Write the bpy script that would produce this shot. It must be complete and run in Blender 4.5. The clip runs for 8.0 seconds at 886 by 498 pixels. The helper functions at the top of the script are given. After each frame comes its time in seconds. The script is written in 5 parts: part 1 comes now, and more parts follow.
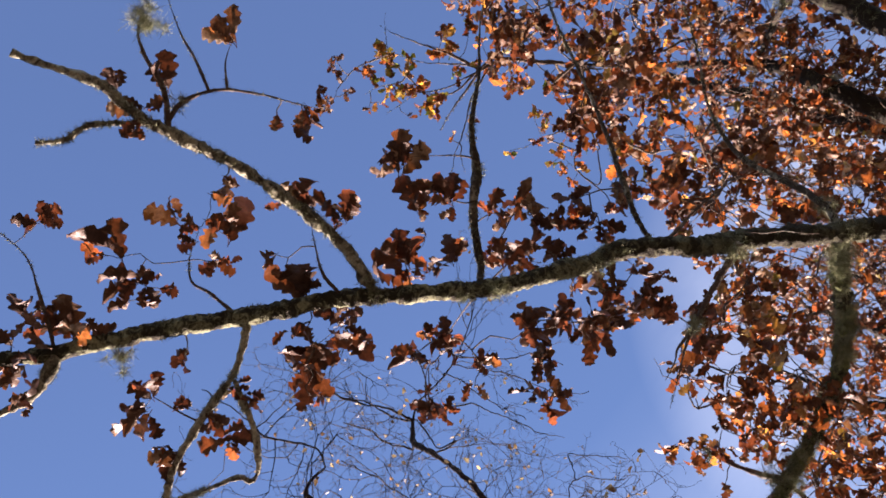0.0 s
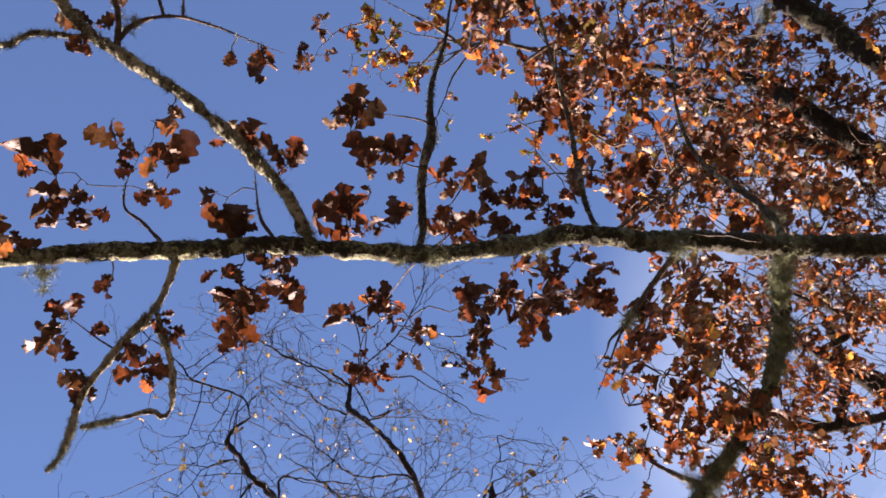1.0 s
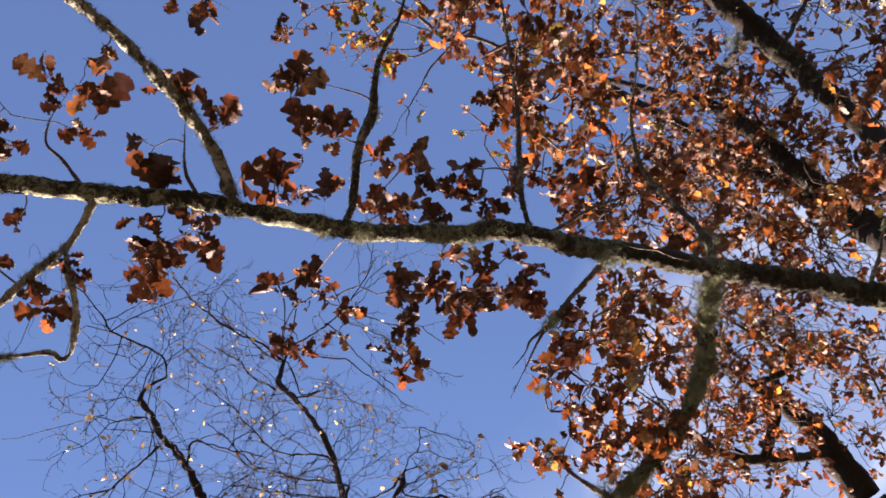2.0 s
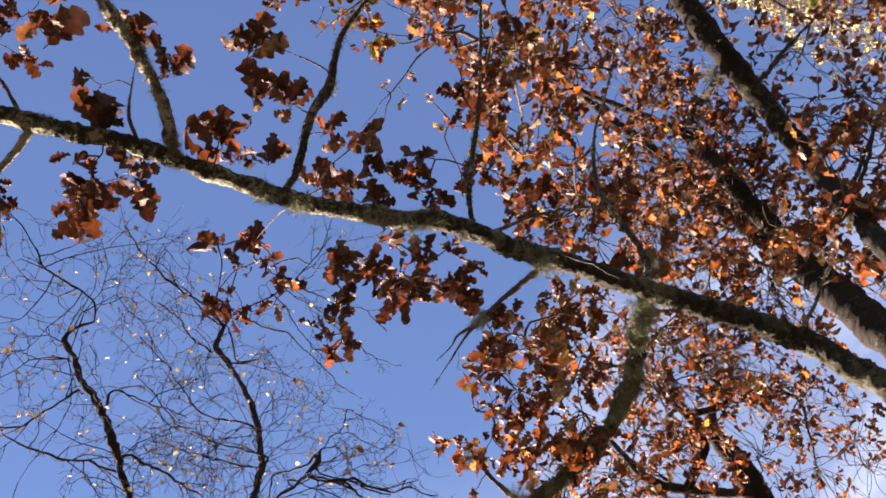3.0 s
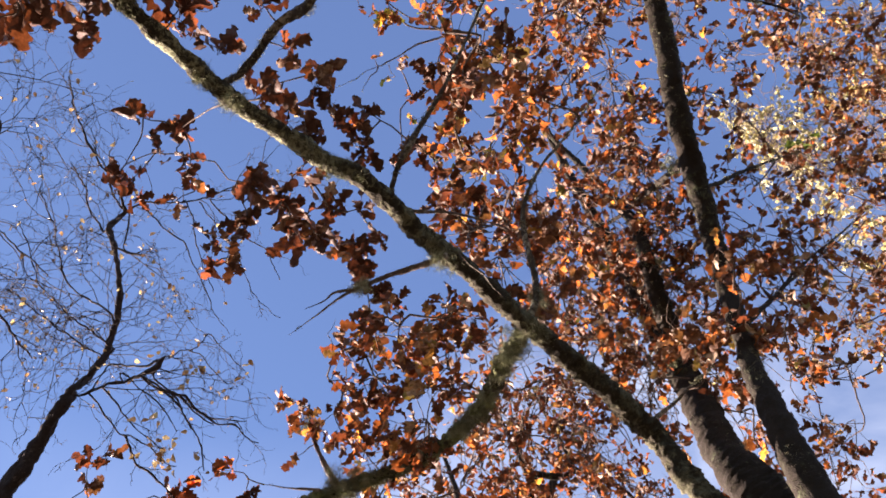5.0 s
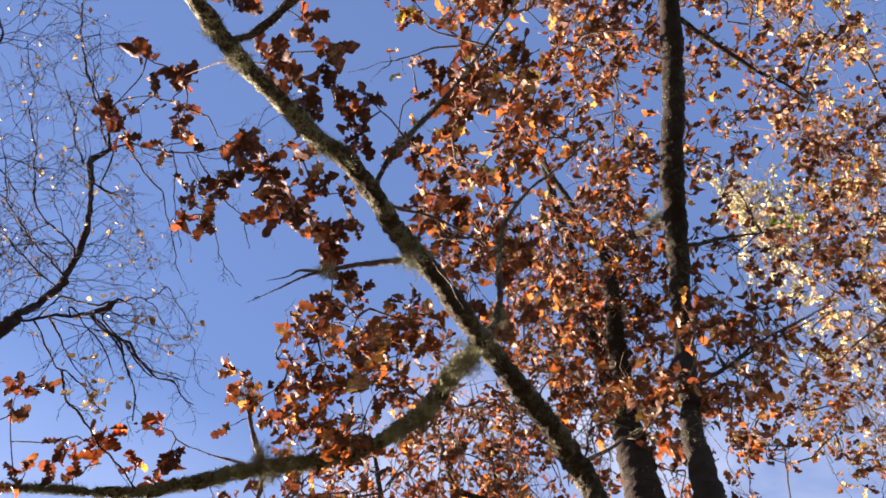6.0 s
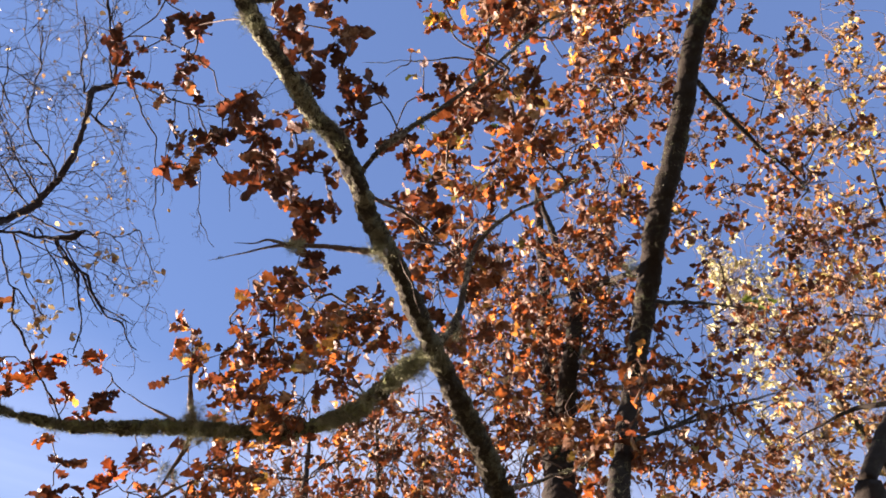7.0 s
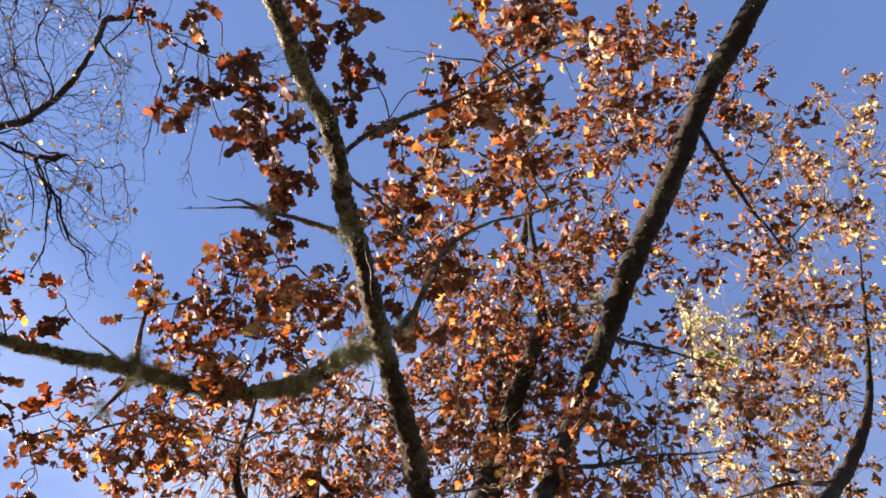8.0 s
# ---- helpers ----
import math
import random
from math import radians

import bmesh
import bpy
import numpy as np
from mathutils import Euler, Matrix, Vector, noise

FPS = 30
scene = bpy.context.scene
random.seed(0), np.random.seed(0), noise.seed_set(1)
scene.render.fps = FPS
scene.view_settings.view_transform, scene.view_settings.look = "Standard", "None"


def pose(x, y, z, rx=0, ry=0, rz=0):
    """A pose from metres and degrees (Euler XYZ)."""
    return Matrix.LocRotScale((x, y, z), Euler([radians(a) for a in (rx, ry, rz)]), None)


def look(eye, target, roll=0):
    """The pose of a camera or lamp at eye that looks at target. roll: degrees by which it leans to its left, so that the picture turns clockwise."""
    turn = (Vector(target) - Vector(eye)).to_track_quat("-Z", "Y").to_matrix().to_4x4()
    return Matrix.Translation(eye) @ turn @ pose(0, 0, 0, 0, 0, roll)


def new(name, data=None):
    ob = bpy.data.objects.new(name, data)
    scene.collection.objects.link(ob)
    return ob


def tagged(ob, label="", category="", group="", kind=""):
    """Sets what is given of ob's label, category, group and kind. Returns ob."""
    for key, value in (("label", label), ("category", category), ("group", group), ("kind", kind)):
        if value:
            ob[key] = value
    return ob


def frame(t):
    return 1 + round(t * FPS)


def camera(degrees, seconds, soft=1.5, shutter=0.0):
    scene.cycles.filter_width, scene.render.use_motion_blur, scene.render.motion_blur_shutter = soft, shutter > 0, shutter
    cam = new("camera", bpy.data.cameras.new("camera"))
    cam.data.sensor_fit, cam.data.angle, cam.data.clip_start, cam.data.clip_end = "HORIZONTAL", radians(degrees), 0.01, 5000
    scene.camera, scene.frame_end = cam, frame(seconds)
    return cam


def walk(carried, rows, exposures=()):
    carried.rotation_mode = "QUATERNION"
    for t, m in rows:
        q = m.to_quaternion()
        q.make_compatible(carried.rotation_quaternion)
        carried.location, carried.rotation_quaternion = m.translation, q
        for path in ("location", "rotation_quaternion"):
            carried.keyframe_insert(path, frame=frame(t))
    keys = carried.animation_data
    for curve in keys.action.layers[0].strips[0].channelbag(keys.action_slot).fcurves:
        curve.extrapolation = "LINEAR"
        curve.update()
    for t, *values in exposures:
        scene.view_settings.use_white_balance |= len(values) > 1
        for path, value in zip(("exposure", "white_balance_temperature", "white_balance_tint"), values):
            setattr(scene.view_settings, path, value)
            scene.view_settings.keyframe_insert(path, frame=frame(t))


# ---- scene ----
cam = camera(55.3, 8.0, soft=1.75)
PATH = [
    (0, (0.149, 0.334, 2.006), (-0.207, 0.974, 3.867), -52.9),
    (0.5, (0.137, 0.376, 1.993), (-0.239, 1.043, 3.841), -48.0),
    (1, (0.116, 0.44, 1.976), (-0.265, 1.143, 3.809), -46.3),
    (1.2, (0.124, 0.457, 1.971), (-0.264, 1.184, 3.793), -45.4),
    (2.3, (0.125, 0.639, 1.912), (-0.236, 1.404, 3.724), -39.5),
    (2.5, (0.142, 0.66, 1.902), (-0.22, 1.436, 3.709), -37.9),
    (3, (0.162, 0.71, 1.884), (-0.185, 1.515, 3.682), -35.6),
    (3.5, (0.178, 0.761, 1.863), (-0.149, 1.59, 3.654), -33.7),
    (4, (0.196, 0.811, 1.845), (-0.102, 1.666, 3.628), -30.8),
    (4.5, (0.187, 0.841, 1.827), (-0.078, 1.72, 3.604), -25.7),
    (4.7, (0.164, 0.85, 1.802), (-0.083, 1.731, 3.58), -23.9),
    (5.8, (0.144, 0.892, 1.803), (-0.027, 1.788, 3.583), -14.9),
    (6, (0.152, 0.886, 1.796), (-0.01, 1.782, 3.577), -13.0),
    (6.5, (0.182, 0.901, 1.789), (0.046, 1.792, 3.575), -9.1),
    (7, (0.196, 0.922, 1.775), (0.074, 1.803, 3.566), -2.7),
    (7.5, (0.217, 0.922, 1.774), (0.099, 1.8, 3.567), 2.9),
    (8, (0.291, 0.928, 1.77), (0.184, 1.814, 3.56), 7.9),
]
walk(cam, [(t, look(eye, target, roll)) for t, eye, target, roll in PATH], exposures=[(0, 2.43, 6920, 47), (3, 2.55, 7060, 47), (6, 2.71, 7120, 46), (8, 2.76, 7180, 46)])

# ---- light ----
SUN_AZ, SUN_EL = -73.0, 13.0            # degrees from +y towards +x, and above the horizon
sky_world = bpy.data.worlds.new("sky")
scene.world = sky_world
sky_world.use_nodes = True
wn = sky_world.node_tree
sky = wn.nodes.new("ShaderNodeTexSky")
sky.sky_type, sky.sun_disc = "NISHITA", False
sky.sun_elevation, sky.sun_rotation = radians(SUN_EL), radians(SUN_AZ)
sky.air_density, sky.dust_density, sky.ozone_density = 2.1, 0.0, 7.0
wn.nodes["Background"].inputs[1].default_value = 0.05
# thin wisps of high cloud, denser towards the horizon
wc, wm = wn.nodes.new("ShaderNodeTexCoord"), wn.nodes.new("ShaderNodeMapping")
wm.inputs["Scale"].default_value = (1.0, 1.6, 3.0)
wn.links.new(wc.outputs["Generated"], wm.inputs["Vector"])
wisp = wn.nodes.new("ShaderNodeTexNoise")
for key, value in (("Scale", 2.2), ("Detail", 7.0), ("Roughness", 0.55), ("Distortion", 0.8)):
    wisp.inputs[key].default_value = value
wn.links.new(wm.outputs[0], wisp.inputs["Vector"])
height = wn.nodes.new("ShaderNodeSeparateXYZ")
wn.links.new(wc.outputs["Generated"], height.inputs[0])
thin = wn.nodes.new("ShaderNodeMapRange")
for i_, value in enumerate((0.56, 0.8, 0.42, 0.0)):
    thin.inputs[i_ + 1].default_value = value
wn.links.new(height.outputs[2], thin.inputs[0])
some = wn.nodes.new("ShaderNodeMapRange")
for i_, value in enumerate((0.38, 0.68, 0.15, 0.8)):
    some.inputs[i_ + 1].default_value = value
wn.links.new(wisp.outputs["Fac"], some.inputs[0])
veil = wn.nodes.new("ShaderNodeMath")
veil.operation = "MULTIPLY"
wn.links.new(thin.outputs[0], veil.inputs[0])
wn.links.new(some.outputs[0], veil.inputs[1])
even = wn.nodes.new("ShaderNodeMix")        # an even blue mixed in, which flattens the sky's brightness
even.data_type = "RGBA"
even.inputs[0].default_value = 0.4
even.inputs[7].default_value = (0.43, 1.0, 2.0, 1)
wn.links.new(sky.outputs[0], even.inputs[6])
# a bright bank of the same cloud, low behind the oak
toward = wn.nodes.new("ShaderNodeVectorMath")
toward.operation = "DOT_PRODUCT"
toward.inputs[1].default_value = (-0.1, 0.76, 0.64)
wn.links.new(wc.outputs["Generated"], toward.inputs[0])
bank = wn.nodes.new("ShaderNodeMapRange")
for i_, value in enumerate((0.945, 1.0, 0.0, 0.75)):
    bank.inputs[i_ + 1].default_value = value
wn.links.new(toward.outputs["Value"], bank.inputs[0])
puff = wn.nodes.new("ShaderNodeMath")
puff.operation = "MULTIPLY_ADD"
wn.links.new(bank.outputs[0], puff.inputs[0])
wn.links.new(some.outputs[0], puff.inputs[1])
wn.links.new(veil.outputs[0], puff.inputs[2])
cloud = wn.nodes.new("ShaderNodeMix")
cloud.data_type, cloud.blend_type = "RGBA", "ADD"
cloud.inputs[7].default_value = (3.8, 4.65, 3.95, 1)
wn.links.new(puff.outputs[0], cloud.inputs[0])
wn.links.new(even.outputs[2], cloud.inputs[6])
wn.links.new(cloud.outputs[2], wn.nodes["Background"].inputs[0])
sun = new("sun", bpy.data.lights.new("sun", "SUN"))
sun.data.energy, sun.data.angle, sun.data.color = 4.5, radians(0.5), (1.0, 0.94, 0.74)
sun_dir = Vector((math.sin(radians(SUN_AZ)) * math.cos(radians(SUN_EL)), math.cos(radians(SUN_AZ)) * math.cos(radians(SUN_EL)), math.sin(radians(SUN_EL))))
sun.matrix_world = look(sun_dir * 60, (0, 0, 0))


# ---- materials ----
def shader(name):
    m = bpy.data.materials.new(name)
    m.use_nodes = True
    nt = m.node_tree
    return m, nt, nt.nodes["Principled BSDF"]


def node(nt, kind, **inputs):
    n = nt.nodes.new(kind)
    for key, value in inputs.items():
        n.inputs[key.replace("_", " ")].default_value = value
    return n


def ramp(nt, source, stops, hard=False):
    n = nt.nodes.new("ShaderNodeValToRGB")
    r = n.color_ramp
    while len(r.elements) < len(stops):
        r.elements.new(0.5)
    for e, (p, c) in zip(r.elements, stops):
        e.position, e.color = p, (*c, 1)
    if hard:
        r.interpolation = "CONSTANT"
    nt.links.new(source, n.inputs[0])
    return n.outputs[0]


def blend(nt, a, b, fac, mode="MIX"):
    n = nt.nodes.new("ShaderNodeMix")
    n.data_type, n.blend_type = "RGBA", mode
    for sock, v in ((n.inputs[6], a), (n.inputs[7], b), (n.inputs[0], fac)):
        if isinstance(v, (int, float)):
            sock.default_value = v
        elif isinstance(v, tuple):
            sock.default_value = (*v, 1)
        else:
            nt.links.new(v, sock)
    return n.outputs[2]


def noise_tex(nt, scale, detail=4.0, rough=0.6, coords=None, dist=0.0):
    n = node(nt, "ShaderNodeTexNoise", Scale=scale, Detail=detail, Roughness=rough, Distortion=dist)
    if coords is None:
        coords = nt.nodes.new("ShaderNodeTexCoord").outputs["Object"]
    nt.links.new(coords, n.inputs["Vector"])
    return n.outputs["Fac"]


def bark(name, dark, light, crust, cover, bare=None):
    """Rough bark with cracks, and crusts of lichen over a share of it. Past y = bare the crusts thin out, which also
    paints in the shade nearer the trunk.
    """
    m, nt, p = shader(name)
    base = ramp(nt, noise_tex(nt, 55, 6, 0.7), [(0.3, dark), (0.7, light)])
    wide = blend(nt, noise_tex(nt, 5, 3, 0.6), noise_tex(nt, 40, 6, 0.8, dist=0.8), 0.6)
    patch = ramp(nt, wide, [(cover, (0, 0, 0)), (cover + 0.08, (1, 1, 1))])
    if bare:
        place, fade = nt.nodes.new("ShaderNodeSeparateXYZ"), nt.nodes.new("ShaderNodeMapRange")
        nt.links.new(nt.nodes.new("ShaderNodeTexCoord").outputs["Object"], place.inputs[0])
        for i, value in enumerate((bare, bare + 0.9, 1.0, 0.3)):
            fade.inputs[i + 1].default_value = value
        nt.links.new(place.outputs[1], fade.inputs[0])
        patch = blend(nt, patch, fade.outputs[0], 1.0, "MULTIPLY")
    speck = ramp(nt, noise_tex(nt, 190, 3, 0.6), [(0.35, (0.55, 0.55, 0.55)), (0.65, (1, 1, 1))])
    lich = blend(nt, crust, tuple(c * 0.55 for c in crust), noise_tex(nt, 70, 4))
    col = blend(nt, base, blend(nt, lich, speck, 1.0, "MULTIPLY"), patch)
    nt.links.new(col, p.inputs["Base Color"])
    p.inputs["Roughness"].default_value = 0.9
    p.inputs["Specular IOR Level"].default_value = 0.2
    vor = node(nt, "ShaderNodeTexVoronoi", Scale=85.0)
    vor.feature = "DISTANCE_TO_EDGE"
    nt.links.new(nt.nodes.new("ShaderNodeTexCoord").outputs["Object"], vor.inputs["Vector"])
    h = nt.nodes.new("ShaderNodeMath")
    h.operation = "ADD"
    nt.links.new(vor.outputs["Distance"], h.inputs[0])
    nt.links.new(noise_tex(nt, 120, 5, 0.7), h.inputs[1])
    b = node(nt, "ShaderNodeBump", Strength=0.8, Distance=0.006)
    nt.links.new(h.outputs[0], b.inputs["Height"])
    nt.links.new(b.outputs[0], p.inputs["Normal"])
    return m


def node_fract(nt, source, times):
    """Another random number out of the first."""
    a, c = nt.nodes.new("ShaderNodeMath"), nt.nodes.new("ShaderNodeMath")
    a.operation, c.operation = "MULTIPLY", "FRACT"
    a.inputs[1].default_value = times
    nt.links.new(source, a.inputs[0])
    nt.links.new(a.outputs[0], c.inputs[0])
    return c.outputs[0]


def leaf_mat(name, stops, glow_stops, through_share=0.42, rough=0.53):
    """A dry leaf: a dull, slightly waxy face that lets some of the sun through."""
    m, nt, p = shader(name)
    info, geo = nt.nodes.new("ShaderNodeObjectInfo"), nt.nodes.new("ShaderNodeNewGeometry")
    add = nt.nodes.new("ShaderNodeMath")
    add.operation = "ADD"
    nt.links.new(info.outputs["Random"], add.inputs[0])
    nt.links.new(geo.outputs["Random Per Island"], add.inputs[1])
    fr = nt.nodes.new("ShaderNodeMath")
    fr.operation = "FRACT"
    nt.links.new(add.outputs[0], fr.inputs[0])
    # blotches shift the tone within the leaf; the oaks' pale ones imitate sunlit patches
    blotch, tone = nt.nodes.new("ShaderNodeMapRange"), nt.nodes.new("ShaderNodeMath")
    for i, value in enumerate((0.3, 0.7, -0.22, 0.16)):
        blotch.inputs[i + 1].default_value = value
    nt.links.new(noise_tex(nt, 16, 3, 0.6), blotch.inputs[0])
    tone.operation, tone.use_clamp = "ADD", True
    nt.links.new(fr.outputs[0], tone.inputs[0])
    nt.links.new(blotch.outputs[0], tone.inputs[1])
    col = ramp(nt, tone.outputs[0], stops)
    mott = ramp(nt, noise_tex(nt, 50, 6, 0.75), [(0.32, (0.4, 0.36, 0.35)), (0.68, (1.2, 1.15, 1.1))])
    col = blend(nt, col, mott, 1.0, "MULTIPLY")
    nt.links.new(col, p.inputs["Base Color"])
    p.inputs["Roughness"].default_value = rough
    p.inputs["Specular IOR Level"].default_value = 0.1
    b = node(nt, "ShaderNodeBump", Strength=0.7, Distance=0.006)
    nt.links.new(noise_tex(nt, 55, 4, 0.6), b.inputs["Height"])
    nt.links.new(b.outputs[0], p.inputs["Normal"])
    tr = nt.nodes.new("ShaderNodeBsdfTranslucent")
    nt.links.new(blend(nt, ramp(nt, fr.outputs[0], glow_stops), mott, 1.0, "MULTIPLY"), tr.inputs["Color"])
    mix = nt.nodes.new("ShaderNodeMixShader")
    nt.links.new(ramp(nt, node_fract(nt, fr.outputs[0], 7.31), [(0.0, (0.15 * through_share,) * 3), (0.55, (0.35 * through_share,) * 3), (0.8, (0.9 * through_share,) * 3), (0.92, (1.8 * through_share,) * 3), (1.0, (2.2 * through_share,) * 3)]), mix.inputs[0])
    nt.links.new(p.outputs[0], mix.inputs[1])
    nt.links.new(tr.outputs[0], mix.inputs[2])
    nt.links.new(mix.outputs[0], nt.nodes["Material Output"].inputs["Surface"])
    return m


M_BARK = bark("oak_bark", (0.016, 0.014, 0.009), (0.038, 0.037, 0.021), (0.4, 0.45, 0.27), 0.5, 1.35)
# Darker copy of oak bark; shade on leader and back limbs is in its colour.
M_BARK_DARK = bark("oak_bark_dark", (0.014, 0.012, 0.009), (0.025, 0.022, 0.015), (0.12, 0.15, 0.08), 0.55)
M_BRANCH = bark("branch_bark", (0.03, 0.027, 0.02), (0.09, 0.082, 0.058), (0.56, 0.58, 0.42), 0.465)
M_SIDE = bark("side_branch_bark", (0.024, 0.02, 0.015), (0.07, 0.06, 0.042), (0.5, 0.5, 0.37), 0.5)
M_MOSSY = bark("mossy_bark", (0.016, 0.015, 0.009), (0.045, 0.046, 0.024), (0.27, 0.33, 0.14), 0.45)
M_TWIG = bark("twig_bark", (0.05, 0.036, 0.028), (0.13, 0.10, 0.075), (0.42, 0.40, 0.34), 0.53)
M_BIRCH = bark("slender_bark", (0.016, 0.014, 0.014), (0.045, 0.04, 0.038), (0.3, 0.28, 0.25), 0.58)
# Two copies of oak leaf: near ones darkened as shaded, crown ones lightened as sunlit.
M_LEAF = leaf_mat("brown_oak_leaf_shaded", [(0.0, (0.08, 0.047, 0.034)), (0.45, (0.106, 0.061, 0.042)), (0.7, (0.132, 0.077, 0.05)), (0.86, (0.166, 0.106, 0.068)), (0.93, (0.37, 0.29, 0.205)), (0.975, (0.45, 0.37, 0.26)), (0.99, (0.15, 0.09, 0.052)), (1.0, (0.13, 0.08, 0.05))],
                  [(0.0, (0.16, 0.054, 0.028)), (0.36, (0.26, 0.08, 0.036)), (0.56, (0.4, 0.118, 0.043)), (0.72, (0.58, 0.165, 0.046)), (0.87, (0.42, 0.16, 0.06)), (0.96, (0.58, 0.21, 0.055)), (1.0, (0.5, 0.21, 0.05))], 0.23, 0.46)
# Cream stops imitate sunlit glints on the leaf faces, as in the near copy.
M_CROWN = leaf_mat("russet_oak_leaf_sunlit", [(0.0, (0.1, 0.057, 0.037)), (0.4, (0.136, 0.076, 0.047)), (0.62, (0.175, 0.102, 0.061)), (0.77, (0.235, 0.155, 0.096)), (0.87, (0.42, 0.335, 0.24)), (0.955, (0.52, 0.44, 0.32)), (0.98, (0.3, 0.2, 0.08)), (1.0, (0.26, 0.25, 0.075))],
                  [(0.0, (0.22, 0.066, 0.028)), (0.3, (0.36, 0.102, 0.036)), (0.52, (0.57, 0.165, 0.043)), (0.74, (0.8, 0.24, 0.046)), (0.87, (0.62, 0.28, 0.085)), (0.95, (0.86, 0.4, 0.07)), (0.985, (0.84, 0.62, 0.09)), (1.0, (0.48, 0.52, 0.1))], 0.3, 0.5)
M_TURN = leaf_mat("turning_oak_leaf", [(0.0, (0.1, 0.05, 0.035)), (0.3, (0.2, 0.09, 0.05)), (0.5, (0.36, 0.17, 0.06)), (0.68, (0.42, 0.28, 0.15)), (0.78, (0.5, 0.38, 0.08)), (0.88, (0.22, 0.25, 0.06)), (1.0, (0.12, 0.18, 0.045))],
                  [(0.0, (0.42, 0.1, 0.03)), (0.4, (0.72, 0.22, 0.05)), (0.62, (0.85, 0.42, 0.06)), (0.78, (0.85, 0.66, 0.08)), (0.9, (0.4, 0.5, 0.07)), (1.0, (0.2, 0.34, 0.05))], 0.33)
M_RED = leaf_mat("red_oak_leaf", [(0.0, (0.1, 0.045, 0.032)), (0.4, (0.19, 0.075, 0.042)), (0.7, (0.32, 0.13, 0.06)), (0.9, (0.44, 0.32, 0.22)), (1.0, (0.55, 0.46, 0.36))],
                 [(0.0, (0.42, 0.09, 0.03)), (0.45, (0.7, 0.16, 0.035)), (0.8, (0.85, 0.27, 0.045)), (1.0, (0.85, 0.48, 0.07))], 0.4)
M_GOLD = leaf_mat("golden_leaf", [(0.0, (0.09, 0.05, 0.032)), (0.3, (0.16, 0.09, 0.05)), (0.5, (0.26, 0.16, 0.08)), (0.7, (0.38, 0.27, 0.125)), (0.92, (0.48, 0.39, 0.19)), (1.0, (0.36, 0.38, 0.16))],
                  [(0.0, (0.3, 0.09, 0.035)), (0.4, (0.54, 0.22, 0.06)), (0.8, (0.82, 0.6, 0.18)), (1.0, (0.62, 0.68, 0.22))], 0.3)
M_PALE = leaf_mat("pale_leaf", [(0.0, (0.42, 0.42, 0.2)), (0.5, (0.6, 0.62, 0.38)), (1.0, (0.74, 0.76, 0.6))], [(0.0, (0.56, 0.52, 0.15)), (1.0, (0.76, 0.8, 0.42))], 0.42)
M_GREEN = leaf_mat("green_leaf", [(0.0, (0.07, 0.13, 0.03)), (1.0, (0.14, 0.2, 0.05))], [(0.0, (0.2, 0.42, 0.05)), (1.0, (0.36, 0.56, 0.08))], 0.4)
M_DRY = leaf_mat("yellowed_leaf", [(0.0, (0.2, 0.14, 0.08)), (0.4, (0.48, 0.38, 0.2)), (0.7, (0.66, 0.6, 0.4)), (1.0, (0.76, 0.74, 0.64))], [(0.0, (0.4, 0.22, 0.08)), (1.0, (0.8, 0.7, 0.3))], 0.3)
M_MOSS, nt_, p_ = shader("beard_lichen")
info_ = nt_.nodes.new("ShaderNodeNewGeometry")
nt_.links.new(ramp(nt_, info_.outputs["Random Per Island"], [(0, (0.05, 0.052, 0.026)), (0.5, (0.14, 0.16, 0.085)), (1, (0.42, 0.46, 0.31))]), p_.inputs["Base Color"])
p_.inputs["Roughness"].default_value = 0.95
M_BEARD, nt_, p_ = shader("pale_beard_lichen")
info_ = nt_.nodes.new("ShaderNodeNewGeometry")
nt_.links.new(ramp(nt_, info_.outputs["Random Per Island"], [(0, (0.1, 0.115, 0.058)), (0.5, (0.22, 0.255, 0.14)), (1, (0.4, 0.44, 0.28))]), p_.inputs["Base Color"])
p_.inputs["Roughness"].default_value = 0.95
# Litter colours are darkened to stand for a shaded woodland floor.
M_LITTER, nt_, p_ = shader("leaf_litter")
nt_.links.new(ramp(nt_, noise_tex(nt_, 9, 8, 0.75), [(0.3, (0.02, 0.016, 0.01)), (0.5, (0.05, 0.033, 0.018)), (0.62, (0.1, 0.055, 0.028)), (0.75, (0.03, 0.04, 0.014))]), p_.inputs["Base Color"])
p_.inputs["Roughness"].default_value = 0.9


# ---- shapes ----
def link_mesh(name, verts, faces, mat, smooth=True):
    me = bpy.data.meshes.new(name)
    me.from_pydata([tuple(v) for v in verts] if not isinstance(verts, list) else verts, [], faces)
    me.materials.append(mat)
    if smooth:
        me.polygons.foreach_set("use_smooth", [True] * len(me.polygons))
    return new(name, me)


def thing(name, at, label, category, group=""):
    ob = new(name)
    ob.location = at
    return tagged(ob, label, category, group)


def under(ob, parent):
    """Make ob a part of parent, keeping its place in the world."""
    ob.parent = parent
    ob.matrix_parent_inverse = Matrix.Translation(-parent.location)
    return ob


